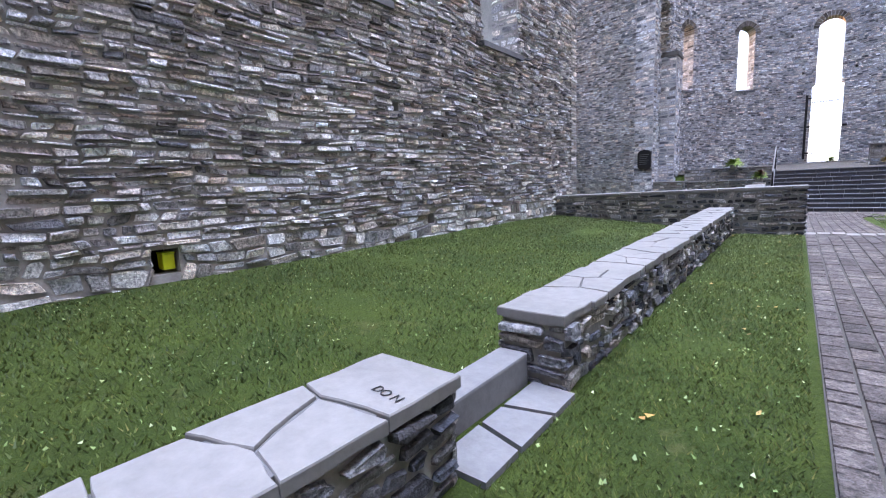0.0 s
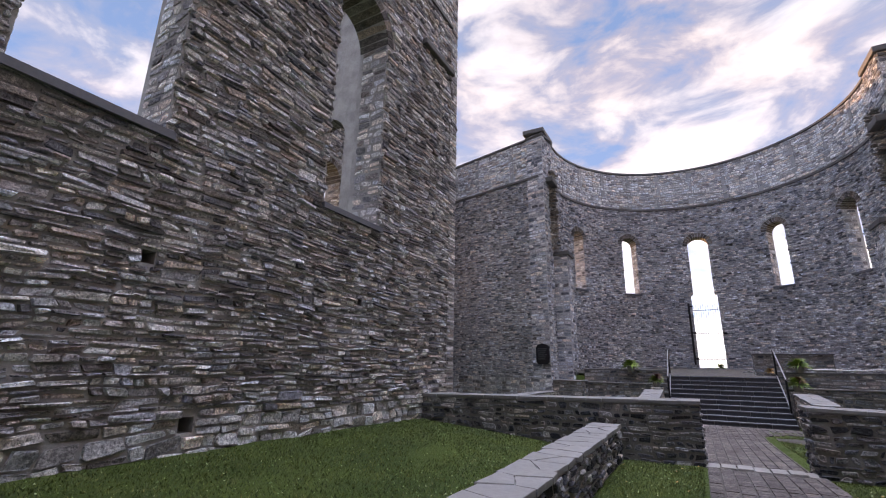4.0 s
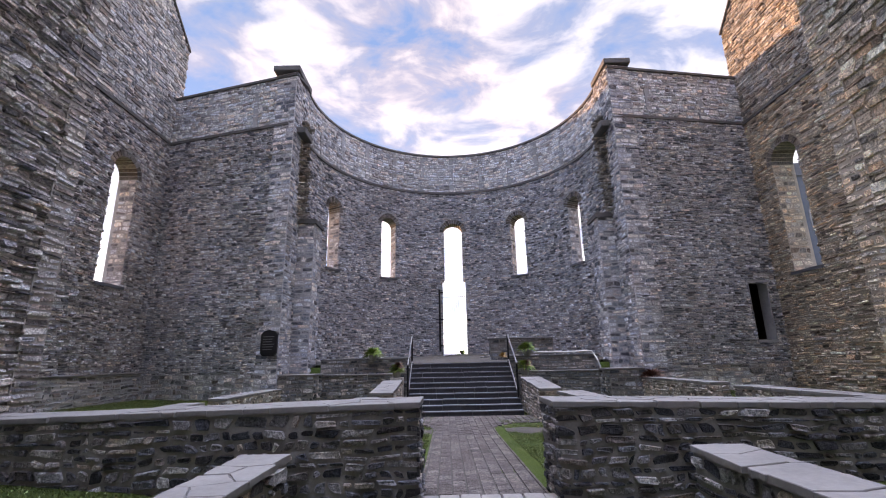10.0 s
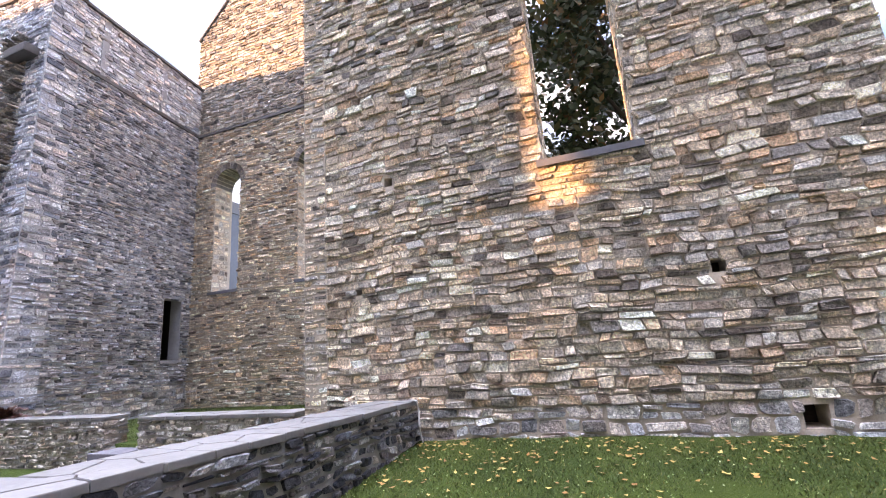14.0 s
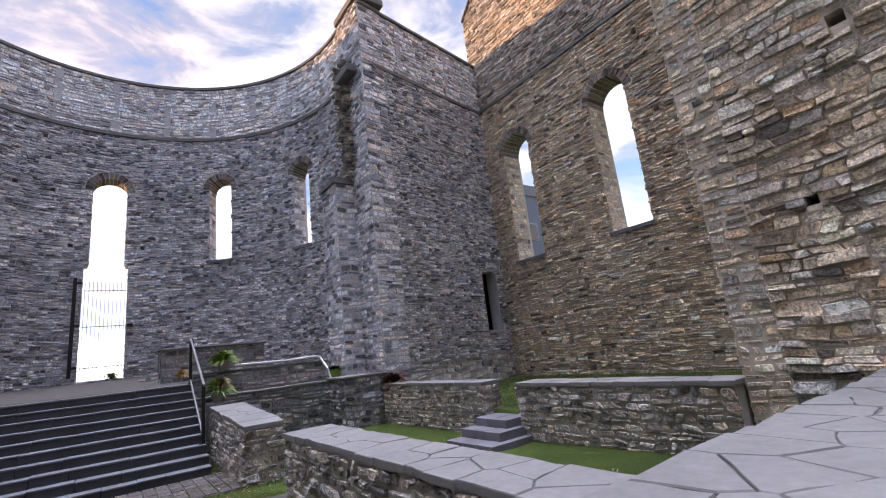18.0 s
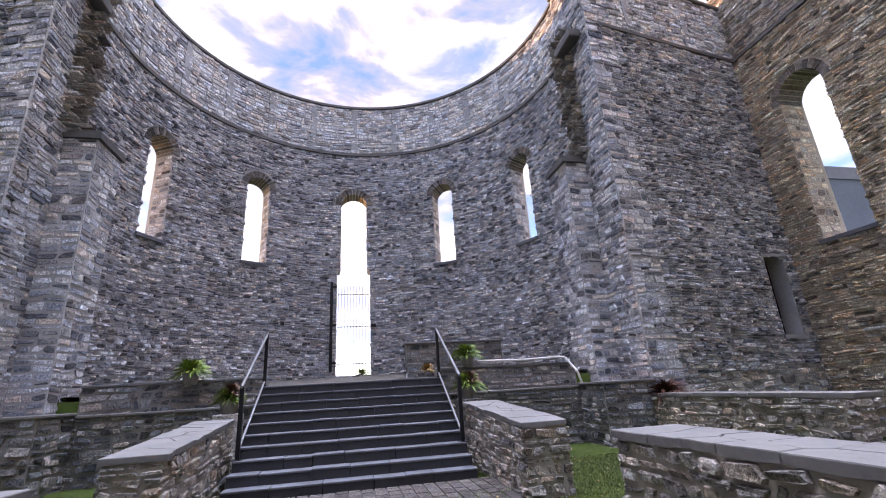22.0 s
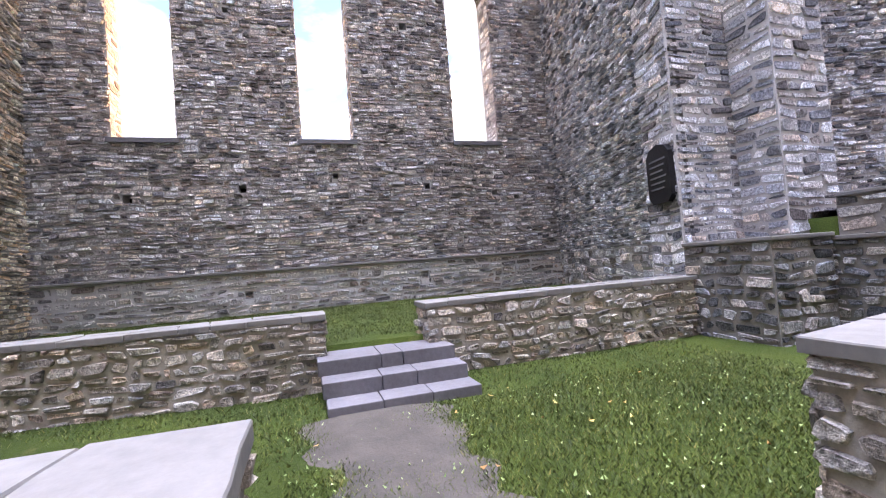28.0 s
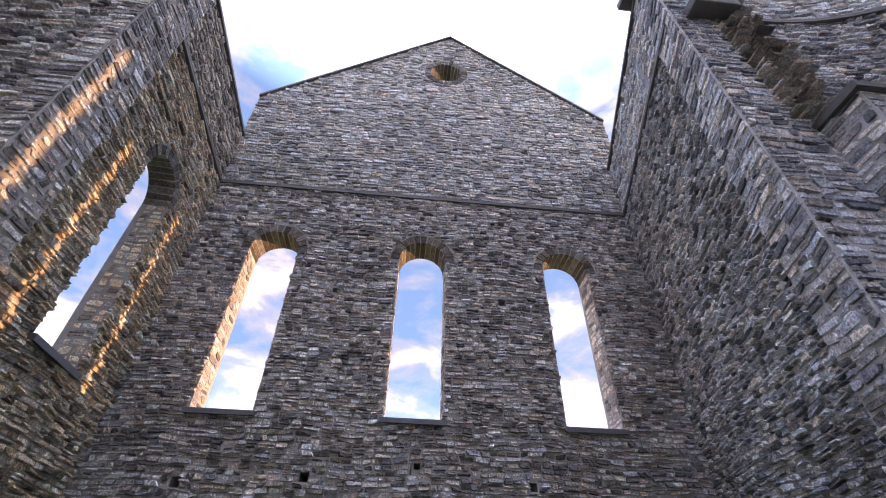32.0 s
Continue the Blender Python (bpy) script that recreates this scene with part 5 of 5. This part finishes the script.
# worn gravel from the path to the aisle steps
gp = []
n = 26
for k in range(n + 1):
    x = -5.95 + 4.95 * k / n
    m = 23.75 + 0.3 * (k / n)
    w = 0.44 + 0.10 * math.sin(k * 1.7) + 0.08 * math.sin(k * 0.6) + 0.2 * (1 - k / n)
    gp += [(x, m - w, G + 0.002), (x, m - w * 0.5, G + 0.03), (x, m + w * 0.5, G + 0.03), (x, m + w, G + 0.002)]
gfaces = [(4 * k + i, 4 * k + 4 + i, 4 * k + 5 + i, 4 * k + 1 + i) for k in range(n) for i in range(3)]
tagged(mesh_ob("worn_track", gp, gfaces, M_GRAVEL), "worn bare gravel track across the grass", "track", kind="structure")
tagged(mesh_ob("worn_track", [(-x, y, z) for x, y, z in gp], [f[::-1] for f in gfaces], M_GRAVEL), "worn bare gravel track across the grass", "track", kind="structure")


# ---- grass ----
def scatter(name, label, category, rects, density, mat, height, width, seed, flat=False):
    """Single blades or leaves over rectangles of the lawn."""
    g = np.random.default_rng(seed)
    P = []
    for x0, x1, y0, y1 in rects:
        n = int((x1 - x0) * (y1 - y0) * density)
        P.append(np.stack([g.uniform(x0, x1, n), g.uniform(y0, y1, n)], 1))
    P = np.concatenate(P)
    keep = np.array([noise.noise(Vector((x * 0.9, y * 0.9, seed))) > -0.35 + g.uniform(-0.3, 0.1) for x, y in P])
    P = P[keep]
    n = len(P)
    z = np.array([ground_z(x, y) + 0.02 * noise.noise(Vector((x * 1.3, y * 1.3, 0))) for x, y in P])
    base = np.column_stack([P, z - 0.004])
    a = g.uniform(0, math.tau, n)
    w = width * g.uniform(0.6, 1.4, n)
    if flat:
        L = height * g.uniform(0.6, 1.3, n)
        side = np.column_stack([np.cos(a), np.sin(a), np.zeros(n)]) * w[:, None]
        tip = np.column_stack([-np.sin(a), np.cos(a), np.zeros(n)]) * L[:, None]
        up = np.array([0, 0, 1.0])
        lift = lambda s: up * (0.022 + s * g.uniform(0, 0.03, n))[:, None]
        V = np.stack([base - tip + lift(1), base + side + lift(0.3), base + tip + lift(1), base - side + lift(0.3)], 1)
    else:
        h = height * g.uniform(0.5, 1.4, n)
        side = np.column_stack([np.cos(a), np.sin(a), np.zeros(n)]) * w[:, None]
        b = g.uniform(0, math.tau, n)
        tip = np.column_stack([np.cos(b) * h * 0.7, np.sin(b) * h * 0.7, h])
        V = np.stack([base - side, base + side, base + tip], 1)
    k = V.shape[1]
    me = bpy.data.meshes.new(name)
    me.vertices.add(n * k)
    me.vertices.foreach_set("co", V.astype(np.float32).ravel())
    me.loops.add(n * k)
    me.loops.foreach_set("vertex_index", np.arange(n * k, dtype=np.int32))
    me.polygons.add(n)
    me.polygons.foreach_set("loop_start", np.arange(0, n * k, k, dtype=np.int32))
    me.polygons.foreach_set("loop_total", np.full(n, k, dtype=np.int32))
    me.materials.append(mat)
    me.update(calc_edges=True)
    return tagged(new(name, me), label, category, kind="stuff")


LAWN_NEAR = [(-2.3, -0.97, 3.5, 16.85), (0.84, 2.25, 5, 16.85), (-5.9, -1.05, 22.95, 28.4), (1.0, 5.9, 17.8, 28.4), (-2.3, -1.03, 17.8, 23)]
LAWN_FAR = [(-7.2, -2.95, 2.5, 16.85), (2.85, 7.2, 8, 16.85), (-14, -7.6, 18, 30), (7.6, 13.8, 18, 29.5), (-7.0, -2.95, 17.8, 28.4)]
scatter("grass", "short mown green grass", "grass", LAWN_NEAR, 2600, M_BLADE, 0.032, 0.005, 1)
scatter("grass", "short mown green grass", "grass", LAWN_FAR, 900, M_BLADE, 0.036, 0.007, 2)
scatter("clover", "pale clover leaves among the grass", "clover", LAWN_NEAR + LAWN_FAR[:2], 30, M_CLOVER, 0.013, 0.011, 3, True)
scatter("fallen_leaves", "yellow and brown fallen leaves on the grass", "leaves", [(4.2, 7.2, 9, 16.8), (6.2, 7.2, 9, 16.8), (5.6, 7.2, 15, 16.8)], 13, M_FALLEN, 0.038, 0.027, 4, True)
scatter("fallen_leaves", "scattered yellow fallen leaves on the grass", "leaves", [(0.84, 2.25, 6, 16.8), (-2.3, -0.97, 4, 16.8), (-6, -1, 23, 27), (1, 5.8, 23, 28)], 1.6, M_FALLEN, 0.03, 0.02, 5, True)


# ---- tree outside the nave ----
def tree(base, height, crown_z, crown_r, seed, leaves=15000):
    g = random.Random(seed)
    root = thing("tree", "tall broadleaf tree with dark and russet leaves outside the wall", "tree")
    trunk = [(base[0] + 0.3 * math.sin(k * 0.9), base[1] + 0.25 * math.cos(k * 1.3), base[2] + height * k / 8) for k in range(9)]
    part("trunk", tube_bm(trunk, [0.38 * (1 - 0.85 * k / 8) for k in range(9)], 10), M_BARK, root)
    ends = []
    for k in range(22):
        i = 2 + k % 6
        p = Vector(trunk[i])
        a, e = k * 2.4 + g.uniform(-0.3, 0.3), g.uniform(0.1, 0.9)
        L = crown_r * g.uniform(0.6, 1.0)
        d = Vector((math.cos(a) * math.cos(e), math.sin(a) * math.cos(e), math.sin(e)))
        pts = [p + d * L * t + Vector((0, 0, 0.25 * L * t * t)) + Vector((g.uniform(-0.2, 0.2), g.uniform(-0.2, 0.2), 0)) * t for t in (0, 0.35, 0.7, 1.0)]
        part("limb", tube_bm(pts, [0.12, 0.08, 0.05, 0.02], 6), M_BARK, root)
        ends += [pts[1].lerp(pts[2], 0.5), pts[2], pts[3], pts[3] + Vector((0, 0, 0.6))]
    verts, faces = [], []
    for k in range(leaves):
        c = ends[g.randrange(len(ends))]
        p = c + Vector((g.gauss(0, 0.55), g.gauss(0, 0.55), g.gauss(0, 0.45)))
        n = Vector((g.gauss(0, 1), g.gauss(0, 1), g.gauss(0.6, 1))).normalized()
        t = n.orthogonal().normalized()
        b = n.cross(t)
        r = g.uniform(0.12, 0.25)
        i = len(verts)
        verts += [p - t * r, p + b * r * 0.55, p + t * r, p - b * r * 0.55]
        faces.append((i, i + 1, i + 2, i + 3))
    ob = mesh_ob("crown", verts, faces, M_LEAF, root)
    ob["kind"] = "stuff"


tree((17.0, 11.5, -0.3), 19, 13, 5.4, 5, 20000)


# ---- house seen through the window of the east gable ----
def house():
    root = thing("house", "pale grey block building with a dark flat roof edge", "building")
    bm = bmesh.new()
    bm_box(bm, 19, 40.5, 44, 52, -0.4, 15.3)
    wall = part("house_wall", bm, M_BLOCK, root)
    part("house_roof", box_bm(18.9, 40.6, 43.9, 52.1, 15.3, 16.4, bevel=0.03), M_SLATE, root, "dark flat roof edge")
    for j in range(3):
        for k in range(5):
            x, z = 20.8 + 3.8 * k, 2.4 + 4.2 * j
            w = part("house_window", box_bm(x - 0.6, x + 0.6, 43.93, 44.02, z, z + 1.7), M_CONC, root)
            part("house_pane", box_bm(x - 0.5, x + 0.5, 43.90, 43.925, z + 0.1, z + 1.6), M_GLASS, w)


house()


# ---- gravel floor of the apse ----
def apse_floor():
    xs_, ys_ = np.linspace(-6.3, 6.3, 40), np.linspace(30.96, 38.7, 26)
    v, f = [], []
    for y in ys_:
        lim = math.sqrt(max(0.2, 7.2 ** 2 - max(0, y - YA) ** 2))
        for x in xs_:
            x = max(-lim, min(lim, x * 1.12))
            v.append((x, y, ground_z(x * 0.98, y) + 0.10 + 0.02 * noise.noise(Vector((x * 2, y * 2, 3)))))
    n = len(xs_)
    f = [(j * n + i, j * n + i + 1, (j + 1) * n + i + 1, (j + 1) * n + i) for j in range(len(ys_) - 1) for i in range(n - 1)]
    tagged(mesh_ob("apse_floor", v, f, M_GRAVEL), "bare gravel and soil floor of the apse", "floor", kind="structure")


apse_floor()

# yellow box in the hole of the nave wall
mb = thing("utility_box", "small yellow-green plastic box inside a wall hole", "box")
part("box_body", box_bm(-XN - 0.22, -XN - 0.04, 5.30, 5.44, 0.64, 0.84, bevel=0.015), M_YELLOW, mb)
part("box_lid", box_bm(-XN - 0.23, -XN - 0.03, 5.295, 5.445, 0.843, 0.86, bevel=0.005), M_YELLOW, mb)


# ---- stencilled letters on the first capstone ----
def letters(text, at, size):
    cu = bpy.data.curves.new("letters", "FONT")
    cu.body, cu.size, cu.extrude = text, size, 0.001
    tmp = bpy.data.objects.new("letters_tmp", cu)
    scene.collection.objects.link(tmp)
    bpy.context.view_layer.update()
    me = bpy.data.meshes.new_from_object(tmp)
    bpy.data.objects.remove(tmp)
    me.materials.clear()
    me.materials.append(M_IRON)
    ob = new("lettering", me)
    ob.matrix_world = pose(*at, 0, 0, -8)
    return tagged(ob, "black stencilled letters on a pale capstone", "lettering")


letters("DO N", (-2.62, 4.47, 0.6315), 0.075)
